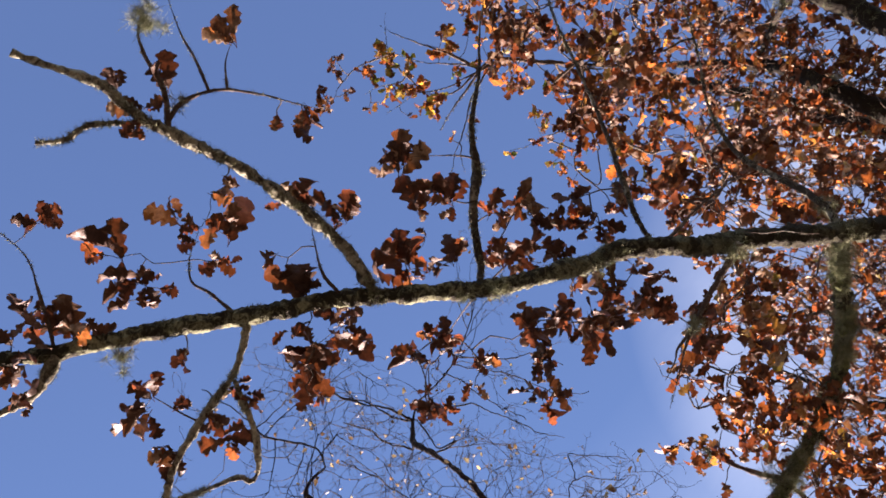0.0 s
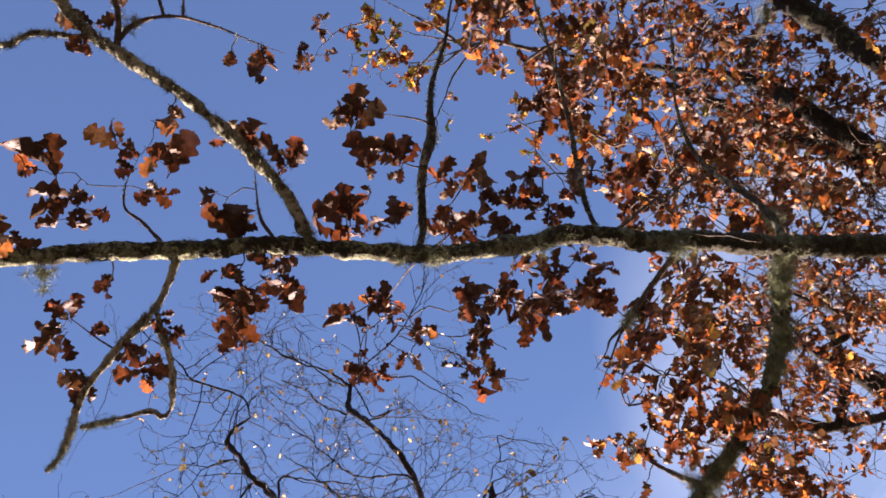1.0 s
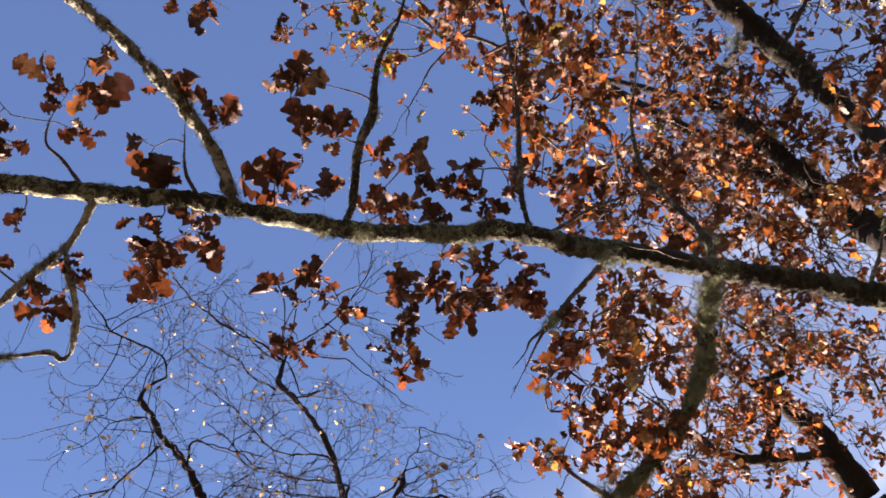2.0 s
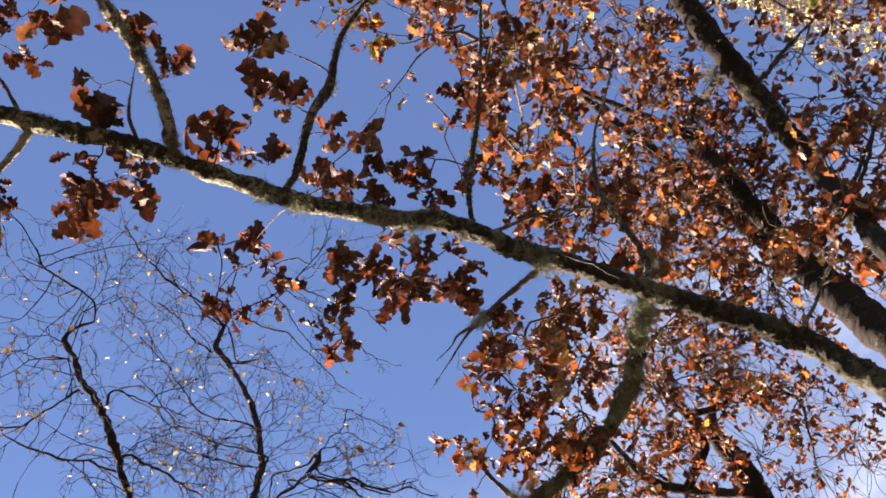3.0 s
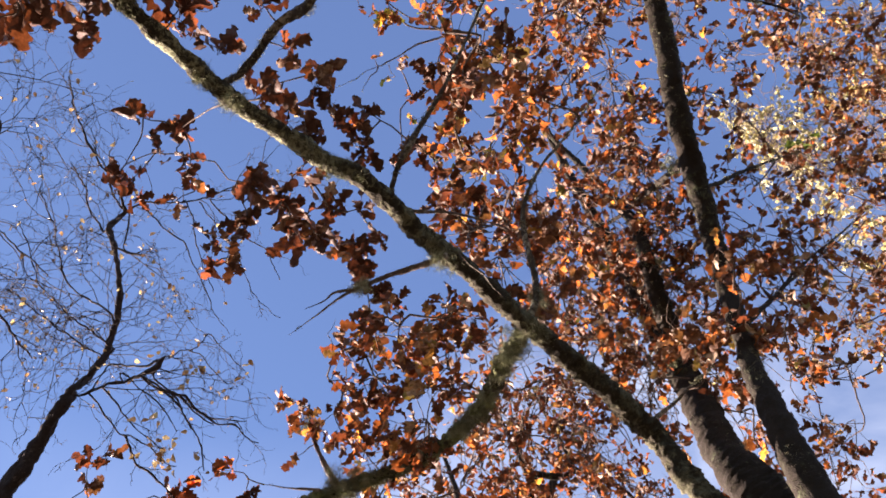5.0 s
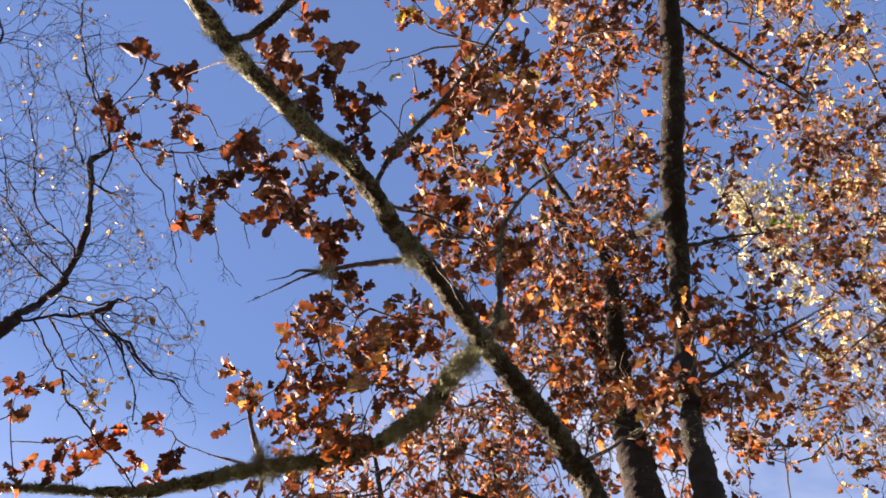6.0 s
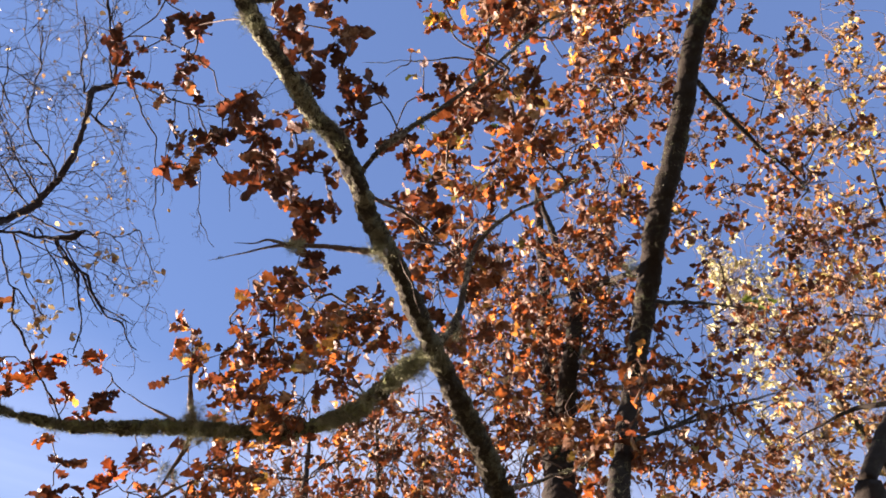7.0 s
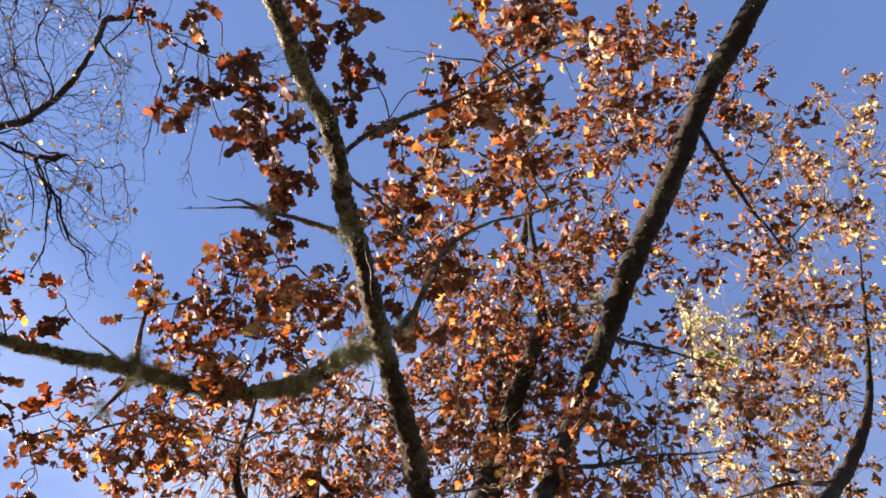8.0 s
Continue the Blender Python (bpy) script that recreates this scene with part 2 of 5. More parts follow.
def spline(pts, step=0.03):
    """A smooth line through (x, y, z, radius) points, in short steps."""
    P = np.array(pts, float)
    P = np.vstack([2 * P[0] - P[1], P, 2 * P[-1] - P[-2]])
    out = []
    for i in range(1, len(P) - 2):
        a, b, c, d = P[i - 1:i + 3]
        n = max(2, int(np.linalg.norm(c[:3] - b[:3]) / step))
        for s in np.arange(n) / n:
            out.append(0.5 * (2 * b + (c - a) * s + (2 * a - 5 * b + 4 * c - d) * s * s + (3 * b - a - 3 * c + d) * s ** 3))
    out.append(P[-2])
    out = np.array(out)
    out[:, 3] = np.maximum(out[:, 3], 0.0008)
    return out


def crook(S, amount, scale=6.0):
    """Bend a line a little to and fro, as wood grows."""
    for row in S[1:-1]:
        v = noise.noise_vector(Vector(row[:3]) * scale)
        w = noise.noise_vector(Vector(row[:3]) * scale * 3.1)
        row[:3] += np.array(v) * amount + np.array(w) * amount * 0.35
    return S


def tube(S, sides=8, lumps=0.0, base=0):
    """Rings of vertices along the line S, and the faces between them."""
    C, R = S[:, :3], S[:, 3]
    T = np.gradient(C, axis=0)
    T /= np.linalg.norm(T, axis=1, keepdims=True) + 1e-12
    u = np.cross(T[0], (0.3, 0.2, 0.93))
    verts, faces = [], []
    for i in range(len(C)):
        u = u - T[i] * (u @ T[i])
        u /= np.linalg.norm(u) + 1e-12
        w = np.cross(T[i], u)
        for k in range(sides):
            a = 2 * math.pi * k / sides
            d = math.cos(a) * u + math.sin(a) * w
            r = R[i]
            if lumps:
                q = Vector(C[i] + d * r)
                r *= 1 + lumps * (noise.noise(q * 14) + 0.8 * noise.noise(q * 38) + 0.8 * noise.noise(q * 95)) + lumps * 1.1 * max(0.0, noise.noise(Vector(C[i]) * 6) - 0.2)
            verts.append(tuple(C[i] + d * r))
    n = len(C)
    for i in range(n - 1):
        for k in range(sides):
            a, b = base + i * sides + k, base + i * sides + (k + 1) % sides
            faces.append((a, b, b + sides, a + sides))
    faces.append(tuple(base + k for k in reversed(range(sides))))
    faces.append(tuple(base + (n - 1) * sides + k for k in range(sides)))
    return verts, faces


def leaf_shape(n, lobes, bend, fold, twist, width=0.64):
    """One round-lobed leaf, 1 long from its stalk along y, widest past its middle: a midrib row and two edge rows, folded and curled."""
    rng = random.Random(int(1000 * (bend + 2 * fold + 3 * twist)) + n)
    depth = [[rng.uniform(0.34, 0.68) for _ in range(8)] for _ in range(2)]
    shift = [rng.uniform(-0.14, 0.14) for _ in range(2)]
    wave = [rng.uniform(0, 6.28) for _ in range(2)]
    verts, faces = [], []
    s = np.concatenate([[0.0, 0.13], np.linspace(0.16, 1.0, n - 2)])
    for i, q in enumerate(s):
        u = max(0.0, (q - 0.13) / 0.87)
        env = math.sin(math.pi * min(1.0, u ** 1.15 * 0.93 + 0.05)) ** 0.62 * (0.55 + 0.55 * u)
        y, z = q, bend * (q - 0.1) ** 2 - 0.25 * bend * q
        tw = twist * (q - 0.5)
        for side in (-1, 0, 1):
            k = 0 if side < 0 else 1
            where = lobes * u + 0.02 + shift[k]
            cut = depth[k][int(where + 0.5) % 8] * (1 - 0.55 * u ** 3) * (0.5 + 0.5 * math.cos(2 * math.pi * where)) ** 1.5 if lobes else 0.0
            half = 0.5 * width * env * (1 - cut) if u > 0 else 0.009
            dx, dz = side * half * math.cos(fold), abs(side) * half * math.sin(fold) - bend * 0.4 * abs(side) * half + abs(side) * 0.075 * math.sin(wave[k] + 11 * q) * min(1.0, 4 * u)
            verts.append((dx * math.cos(tw) - dz * math.sin(tw), y + (0.16 * abs(side) * half if 0 < u < 0.95 else 0) - (0.05 * abs(side) if u > 0.97 else 0), z + dx * math.sin(tw) + dz * math.cos(tw)))
    for i in range(n - 1):
        for k in (0, 1):
            a = i * 3 + k
            faces.append((a, a + 1, a + 4, a + 3))
    return np.array(verts), faces


CURLS = [(0.1, 0.15, 0.2), (-0.35, 0.3, -0.3), (0.5, 0.45, 0.4), (-0.7, 0.1, 0.5), (0.85, 0.6, -0.5), (-0.15, 0.75, 0.8), (0.3, -0.25, 0.1), (-0.95, 0.35, -0.9)]
FINE = [leaf_shape(28, 3.7 + 0.4 * (i % 3), *c) for i, c in enumerate(CURLS)]
COARSE = [leaf_shape(17, 3.3, *c) for c in CURLS]
SMALL = [leaf_shape(6, 0.0, *c, width=0.7) for c in CURLS[:4]]


def leaf_frame(d, rng, flat=0.55):
    """Axes of a leaf that points along d, its face turned more or less to the sky."""
    d = d / (np.linalg.norm(d) + 1e-9)
    up = np.array((0, 0, 1.0)) + rng.normal(0, flat, 3)
    x = np.cross(d, up)
    x /= np.linalg.norm(x) + 1e-9
    return np.column_stack([x, d, np.cross(x, d)])


class Heap:
    """Leaves or twigs gathered into one mesh."""

    def __init__(self):
        self.v, self.f, self.n = [], [], 0

    def leaf(self, shape, at, axes, size):
        v, f = shape
        self.v.append(at + (v * size) @ axes.T)
        self.f.extend(tuple(i + self.n for i in q) for q in f)
        self.n += len(v)

    def twig(self, S, sides=4):
        v, f = tube(S, sides, 0.0, self.n)
        self.v.append(np.array(v))
        self.f.extend(f)
        self.n += len(v)

    def strand(self, v):
        self.v.append(v)
        k = self.n
        self.f.extend([(k, k + 1, k + 2), (k + 1, k + 3, k + 2)])
        self.n += 4

    def mesh(self, name, mat, parent, label="", kind="stuff"):
        ob = link_mesh(name, np.vstack(self.v).tolist(), self.f, mat)
        return tagged(under(ob, parent), label, kind=kind)


WOOD = {}                                # sampled wood of each tree, to which twigs are joined


def nearest(tree, p, lift=0.0):
    A = np.vstack(WOOD[tree.name])
    d = ((A[:, :3] - p) ** 2).sum(1) + lift * np.maximum(0, A[:, 2] - p[2])
    return A[d.argmin()]


def bristles(S, count, rng, longest, patchy=0.1):
    """Tufts of hair lichen standing off the wood."""
    heap = Heap()
    made = tries = 0
    while made < count and tries < count * 6:
        tries += 1
        i = rng.integers(1, len(S) - 1)
        c, r = S[i, :3], S[i, 3]
        if noise.noise(Vector(c) * 5.0) + 0.6 * noise.noise(Vector(c) * 17) < patchy:
            continue
        t = S[i + 1, :3] - S[i - 1, :3]
        d = np.cross(t, rng.normal(0, 1, 3))
        d /= np.linalg.norm(d) + 1e-9
        p = c + d * r * 0.9 + t * rng.uniform(-0.5, 0.5)
        for _ in range(15):
            g = d + rng.normal(0, 0.9, 3) + np.array((0, 0, -0.25))
            g *= longest * rng.uniform(0.2, 0.85) / np.linalg.norm(g)
            side = np.cross(g, rng.normal(0, 1, 3))
            side *= rng.uniform(0.0003, 0.0006) / (np.linalg.norm(side) + 1e-9)
            bow = rng.normal(0, 0.5, 3) * np.linalg.norm(g)
            heap.strand(np.array([p - side, p + side, p + g * 0.55 + bow * 0.5 - side * 0.8, p + g + bow]))
        made += 1
    return heap if heap.n else None


SHAG = {"main_limb": (1100, 0.013, 0.12), "mossy_limb": (4600, 0.023, -0.3), "side_branch": (420, 0.012, 0.0), "broken_branch": (800, 0.014, -0.1), "twig_branch": (130, 0.009, 0.05), "leader_stem": (800, 0.022, 0.08), "back_limb": (300, 0.02, 0.1), "far_branch": (200, 0.016, 0.05)}
GIRTH = {"main_limb": 1.2, "broken_branch": 1.12, "back_limb": 1.12, "side_branch": 1.15, "mossy_limb": 1.3, "far_branch": 1.2}
WOODS = {"main_limb": (30, 0.3), "mossy_limb": (16, 0.75), "side_branch": (12, 0.26), "broken_branch": (16, 0.55), "twig_branch": (8, 0.3), "leader_stem": (22, 0.17), "back_limb": (18, 0.17), "far_branch": (11, 0.2)}


def rooted(tree, pts, taper):
    """Lead a branch back to the wood it grows from, and let its end run out thin."""
    if WOOD[tree.name]:
        q = nearest(tree, np.array(pts[0][:3]), 0.3)
        if np.linalg.norm(q[:3] - np.array(pts[0][:3])) > q[3] + 0.02:
            pts = [(*q[:3], pts[0][3])] + pts
    if taper:
        n = len(pts)
        pts = [(x, y, z, r * min(1.0, 0.15 + 1.5 * (n - 1 - i) / n)) for i, (x, y, z, r) in enumerate(pts)]
    return pts


def limb(tree, kind, pts):
    sides, lumps = WOODS[kind]
    pts = rooted(tree, pts, kind in ("side_branch", "far_branch", "twig_branch"))
    S = crook(spline(pts, {"leader_stem": 0.015, "main_limb": 0.007}.get(kind, 0.01)), (0.004 if pts[0][2] < 7 else 0.014) if kind == "twig_branch" else 0.006)
    S[:, 3] *= GIRTH.get(kind, 1.0)
    WOOD[tree.name].append(S)
    v, f = tube(S, sides, lumps)
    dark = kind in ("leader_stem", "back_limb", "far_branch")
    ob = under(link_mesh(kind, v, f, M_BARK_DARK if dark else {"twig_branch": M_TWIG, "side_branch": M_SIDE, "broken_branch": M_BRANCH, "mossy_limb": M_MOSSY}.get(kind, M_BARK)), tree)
    n, longest, patchy = SHAG[kind]
    # no hair on the inner main limb, so that it stays as dark as shade
    shaggy = S[S[:, 1] < 2.8] if kind == "main_limb" else S
    hair = bristles(shaggy, int(n * min(1.6, len(S) / 120)), np.random.default_rng(len(S) + len(pts)), longest, patchy)
    if hair:
        hair.mesh("hair_lichen", M_MOSS, ob, "pale grey-green hair lichen")
    return ob


def lichen_tuft(x, y, z, size, n):
    """A ball of hair lichen on the wood nearest to a place."""
    rng = np.random.default_rng(n + int(abs(x * 900)))
    heap = Heap()
    q = nearest(oak, np.array((x, y, z)))
    c = q[:3] * 0.4 + np.array((x, y, z)) * 0.6
    knots = c + rng.normal(0, 0.5, (14, 3)) * size
    for k in range(4 * n):
        g = rng.normal(0, 1, 3) + np.array((0, 0, -0.4))
        g *= size * rng.uniform(0.12, 0.42) / np.linalg.norm(g)
        side = np.cross(g, rng.normal(0, 1, 3))
        side *= rng.uniform(0.0003, 0.0008) / (np.linalg.norm(side) + 1e-9)
        p = knots[k % 14] + rng.normal(0, 0.16, 3) * size
        bow = rng.normal(0, 0.4, 3) * size
        heap.strand(np.array([p - side, p + side, p + g * 0.55 + bow * 0.5 - side, p + g + bow]))
    heap.mesh("lichen_tuft", M_BEARD if n % 40 else M_MOSS, oak, "shaggy grey-green lichen tuft")


def bent(a, b, rng, sag=0.12, r0=0.003, r1=0.0015):
    """A thin curved twig from a to b."""
    a, b = np.array(a[:3]), np.array(b[:3])
    L = np.linalg.norm(b - a)
    m1, m2 = a + (b - a) * 0.33 + rng.normal(0, sag * L, 3), a + (b - a) * 0.7 + rng.normal(0, sag * 0.8 * L, 3)
    return spline([(*a, r0), (*m1, r0 * 0.85 + r1 * 0.15), (*m2, (r0 + r1) / 2), (*b, r1)], 0.05)


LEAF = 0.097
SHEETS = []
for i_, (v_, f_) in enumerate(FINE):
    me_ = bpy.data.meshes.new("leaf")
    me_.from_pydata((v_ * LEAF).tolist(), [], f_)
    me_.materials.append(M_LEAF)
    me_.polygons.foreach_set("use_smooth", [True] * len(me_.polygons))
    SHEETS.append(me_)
made_leaves = 0


def single_leaf(tree, at, axes, size, wide=1.0):
    """One leaf as a piece of its own; the first 300 of them, those by the camera."""
    global made_leaves
    made_leaves += 1
    ob = under(new("leaf", SHEETS[made_leaves % len(SHEETS)]), tree)
    ob.matrix_basis = Matrix.Translation(at) @ Matrix(axes.tolist()).to_4x4() @ Matrix.Diagonal((size * wide, size, size, 1))


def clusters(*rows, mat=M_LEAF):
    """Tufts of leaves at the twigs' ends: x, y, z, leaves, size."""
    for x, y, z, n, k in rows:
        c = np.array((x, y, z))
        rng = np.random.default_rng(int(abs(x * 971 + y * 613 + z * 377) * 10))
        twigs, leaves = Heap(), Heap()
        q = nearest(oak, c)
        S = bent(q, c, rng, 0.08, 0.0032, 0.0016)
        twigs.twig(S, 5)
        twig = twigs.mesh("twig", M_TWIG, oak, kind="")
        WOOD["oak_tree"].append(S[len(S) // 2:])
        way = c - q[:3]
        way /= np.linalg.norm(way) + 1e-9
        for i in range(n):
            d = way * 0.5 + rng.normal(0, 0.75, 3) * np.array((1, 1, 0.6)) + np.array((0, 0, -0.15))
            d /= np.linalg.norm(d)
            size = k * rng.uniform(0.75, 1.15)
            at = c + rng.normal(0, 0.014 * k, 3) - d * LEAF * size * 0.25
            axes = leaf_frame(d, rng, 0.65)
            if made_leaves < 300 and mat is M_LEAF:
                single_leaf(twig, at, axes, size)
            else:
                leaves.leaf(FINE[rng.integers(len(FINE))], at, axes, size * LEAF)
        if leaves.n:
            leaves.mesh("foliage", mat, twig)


def turning(*rows):
    clusters(*rows, mat=M_TURN)


def sprays(*rows):
    """Single leaves on thin stalks, each from its stalk's end to its tip."""
    for x, y, z, tx, ty, tz in rows:
        c, way = np.array((x, y, z)), np.array((tx - x, ty - y, tz - z))
        rng = np.random.default_rng(int(abs(x * 971 + y * 613 + z * 377) * 100))
        q = nearest(oak, c)
        S = bent(q, c, rng, 0.07, min(0.003, q[3]), 0.0011)
        heap = Heap()
        heap.twig(S, 5)
        twig = heap.mesh("twig", M_TWIG, oak, kind="")
        WOOD["oak_tree"].append(S[len(S) // 2:])
        size = np.linalg.norm(way) / LEAF * 1.33
        single_leaf(twig, c - way * 0.25, leaf_frame(way, rng, 0.4), size, 1.14)
        if rng.random() < 0.7:
            side = np.cross(way, (0, 0, rng.choice((-1.0, 1.0)))) * rng.uniform(0.4, 0.9)
            single_leaf(twig, c - way * 0.2, leaf_frame(way + side, rng, 0.5), size * 0.85, 1.05)


def spread(tree, rows, mat, shapes, size, tufts=5, wood=M_TWIG, width=1.0):
    """Leafy boughs: each row is x, y, z, reach sideways, reach in height, leaves."""
    for x, y, z, rh, rz, n in rows:
        c = np.array((x, y, z))
        rng = np.random.default_rng(int(abs(x * 971 + y * 613 + z * 377) * 10) + 7)
        twigs, leaves = Heap(), Heap()
        q = nearest(tree, c, 0.5)
        S = crook(bent(q, c, rng, 0.12, 0.006, 0.003), 0.025, 5)
        twigs.twig(S, 5)
        WOOD[tree.name].append(S[len(S) // 3:])
        hubs = [S[int(len(S) * s)] for s in (0.6, 0.8, 0.99)]
        left = n
        while left > 0:
            o = rng.normal(0, 1, 3)
            o *= rng.uniform(0.2, 1.15) ** 0.6 / np.linalg.norm(o)
            e = c + o * np.array((rh, rh, rz)) * width
            h = hubs[rng.integers(3)]
            t = crook(bent(h, e, rng, 0.15, 0.0035, 0.0014), 0.014, 9)
            twigs.twig(t[::2] if len(t) > 8 else t, 3)
            way = e - h[:3]
            way /= np.linalg.norm(way) + 1e-9
            for i in range(min(left, rng.integers(4, tufts + 4))):
                d = way * 0.5 + rng.normal(0, 0.7, 3) * np.array((1, 1, 0.6)) + np.array((0, 0, -0.15))
                d /= np.linalg.norm(d)
                k = size * rng.uniform(0.65, 1.15)
                back = t[max(0, len(t) - 1 - int(rng.random() < 0.3)), :3]
                leaves.leaf(shapes[rng.integers(len(shapes))], back + rng.normal(0, 0.008, 3), leaf_frame(d, rng, 1.0), k)
                left -= 1
        for i in range(n // 24):
            h = hubs[rng.integers(3)]
            o = rng.normal(0, 0.75, 3) * np.array((rh, rh, rz)) * width
            t = crook(bent(h, c + o * 0.8, rng, 0.14, 0.0028, 0.001), 0.018, 9)
            twigs.twig(t, 3)
        leaves.mesh("foliage", mat, twigs.mesh("bough", wood, tree, kind=""))


def angular(pts, step=0.02):
    """A line through the points with its bends kept sharp."""
    P = np.array(pts, float)
    out = [P[0]]
    for a, c in zip(P[:-1], P[1:]):
        n = max(2, int(np.linalg.norm(c[:3] - a[:3]) / step))
        out.extend(a + (c - a) * (k + 1) / n for k in range(n))
    out = np.array(out)
    out[1:-1] = (out[:-2] + out[1:-1] * 2 + out[2:]) / 4
    return out


def stem(tree, pts, sides=8):
    S = crook(crook(angular(rooted(tree, pts, False)), 0.014, 6), 0.009, 20)
    WOOD[tree.name].append(S)
    v, f = tube(S, sides, 0.35)
    return under(link_mesh("stem", v, f, M_BIRCH), tree)


def back_stem(tree, pts):
    S = crook(spline(rooted(tree, pts, bool(WOOD[tree.name])), 0.05), 0.012, 4)
    WOOD[tree.name].append(S)
    v, f = tube(S, 9, 0.15)
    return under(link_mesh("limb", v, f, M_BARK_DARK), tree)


# ---- ground ----
bm = bmesh.new()
bmesh.ops.create_grid(bm, x_segments=60, y_segments=60, size=1.0)
for v in bm.verts:
    far = max(abs(v.co.x), abs(v.co.y))
    v.co.xy *= 20 + 880 * far ** 4
    v.co.z = 0.06 * noise.noise(v.co * 0.6) if far < 0.9 else 0
me = bpy.data.meshes.new("ground")
bm.to_mesh(me)
bm.free()
me.materials.append(M_LITTER)
me.polygons.foreach_set("use_smooth", [True] * len(me.polygons))
tagged(new("ground", me), "woodland floor of brown fallen leaves and moss", "ground", kind="structure")

# ---- the mossy oak ----
oak = thing("oak_tree", (0.42, 3.85, 0), "autumn oak with lichen-covered limbs and rust-brown leaves", "tree", "trees")
WOOD["oak_tree"] = []
S = crook(spline([(0.46, 3.95, -0.1, 0.3), (0.42, 3.85, 0.5, 0.22), (0.4, 3.8, 1.6, 0.19), (0.36, 3.74, 2.8, 0.18), (0.33, 3.68, 3.75, 0.17)], 0.06), 0.02, 2)
v, f = tube(S, 20, 0.1)
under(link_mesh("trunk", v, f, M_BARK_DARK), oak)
# -- plan: oak limbs, as (x, y, z, radius) along each --
limb(oak, "main_limb", [(-0.714, -0.100, 4.280, 0.0154), (-0.676, 0.085, 4.290, 0.0174), (-0.591, 0.391, 4.300, 0.0198), (-0.506, 0.718, 4.310, 0.0206), (-0.456, 0.934, 4.320, 0.0201), (-0.403, 1.287, 4.330, 0.0210), (-0.313, 1.634, 4.400, 0.0236), (-0.244, 1.796, 4.420, 0.0255), (-0.200, 2.051, 4.390, 0.0272), (-0.156, 2.237, 4.380, 0.0283), (-0.091, 2.552, 4.350, 0.0296), (-0.018, 2.992, 4.420, 0.0345), (0.051, 3.400, 4.430, 0.0390), (0.079, 3.500, 4.220, 0.0420), (0.130, 3.600, 3.950, 0.0460), (0.250, 3.660, 3.500, 0.0540)])
limb(oak, "broken_branch", [(-0.443, 0.949, 4.320, 0.0134), (-0.328, 0.844, 4.345, 0.0132), (-0.238, 0.720, 4.360, 0.0141), (-0.145, 0.550, 4.340, 0.0135), (-0.061, 0.336, 4.310, 0.0129), (-0.033, 0.258, 4.300, 0.0112), (0.024, 0.167, 4.290, 0.0105), (0.050, 0.076, 4.280, 0.0088), (0.075, -0.036, 4.270, 0.0077)])
limb(oak, "twig_branch", [(-0.061, 0.336, 4.310, 0.0093), (0.038, 0.312, 4.340, 0.0076), (0.122, 0.254, 4.360, 0.0070), (0.190, 0.233, 4.380, 0.0052), (0.285, 0.247, 4.400, 0.0041)])
limb(oak, "twig_branch", [(-0.038, 0.331, 4.320, 0.0058), (0.014, 0.359, 4.330, 0.0065), (0.055, 0.426, 4.330, 0.0053), (0.068, 0.524, 4.340, 0.0054), (0.058, 0.648, 4.360, 0.0043), (0.049, 0.746, 4.380, 0.0025)])
limb(oak, "twig_branch", [(0.055, 0.423, 4.330, 0.0047), (0.129, 0.380, 4.360, 0.0047), (0.200, 0.330, 4.380, 0.0041), (0.287, 0.288, 4.400, 0.0035)])
limb(oak, "twig_branch", [(0.064, 0.468, 4.335, 0.0036), (0.135, 0.458, 4.360, 0.0030), (0.211, 0.468, 4.380, 0.0018)])
limb(oak, "broken_branch", [(-0.047, 0.287, 4.300, 0.0075), (-0.062, 0.201, 4.290, 0.0062), (-0.078, 0.138, 4.280, 0.0062), (-0.114, 0.096, 4.270, 0.0067), (-0.131, 0.032, 4.260, 0.0049)])
limb(oak, "broken_branch", [(-0.675, 0.116, 4.280, 0.0129), (-0.721, 0.105, 4.270, 0.0129), (-0.781, 0.070, 4.260, 0.0116), (-0.867, -0.046, 4.250, 0.0103)])
limb(oak, "twig_branch", [(-0.594, 0.091, 4.300, 0.0053), (-0.507, 0.054, 4.330, 0.0047), (-0.439, 0.019, 4.350, 0.0041), (-0.371, -0.080, 4.400, 0.0035)])
limb(oak, "twig_branch", [(-0.533, 0.557, 4.300, 0.0056), (-0.490, 0.492, 4.330, 0.0050), (-0.468, 0.438, 4.350, 0.0043), (-0.410, 0.424, 4.370, 0.0037), (-0.341, 0.439, 4.390, 0.0025)])
limb(oak, "broken_branch", [(-0.569, 0.592, 4.300, 0.0100), (-0.671, 0.582, 4.270, 0.0092), (-0.725, 0.556, 4.250, 0.0086), (-0.810, 0.506, 4.240, 0.0080), (-0.910, 0.455, 4.220, 0.0091), (-0.993, 0.430, 4.210, 0.0084), (-1.072, 0.428, 4.200, 0.0079), (-1.138, 0.418, 4.200, 0.0067), (-1.186, 0.394, 4.200, 0.0049)])
limb(oak, "broken_branch", [(-0.705, 0.575, 4.250, 0.0073), (-0.765, 0.603, 4.255, 0.0074), (-0.844, 0.644, 4.260, 0.0075), (-0.931, 0.668, 4.270, 0.0076), (-1.001, 0.675, 4.280, 0.0071), (-1.022, 0.655, 4.280, 0.0064), (-1.009, 0.621, 4.280, 0.0064), (-1.055, 0.532, 4.280, 0.0057), (-1.089, 0.452, 4.280, 0.0038)])
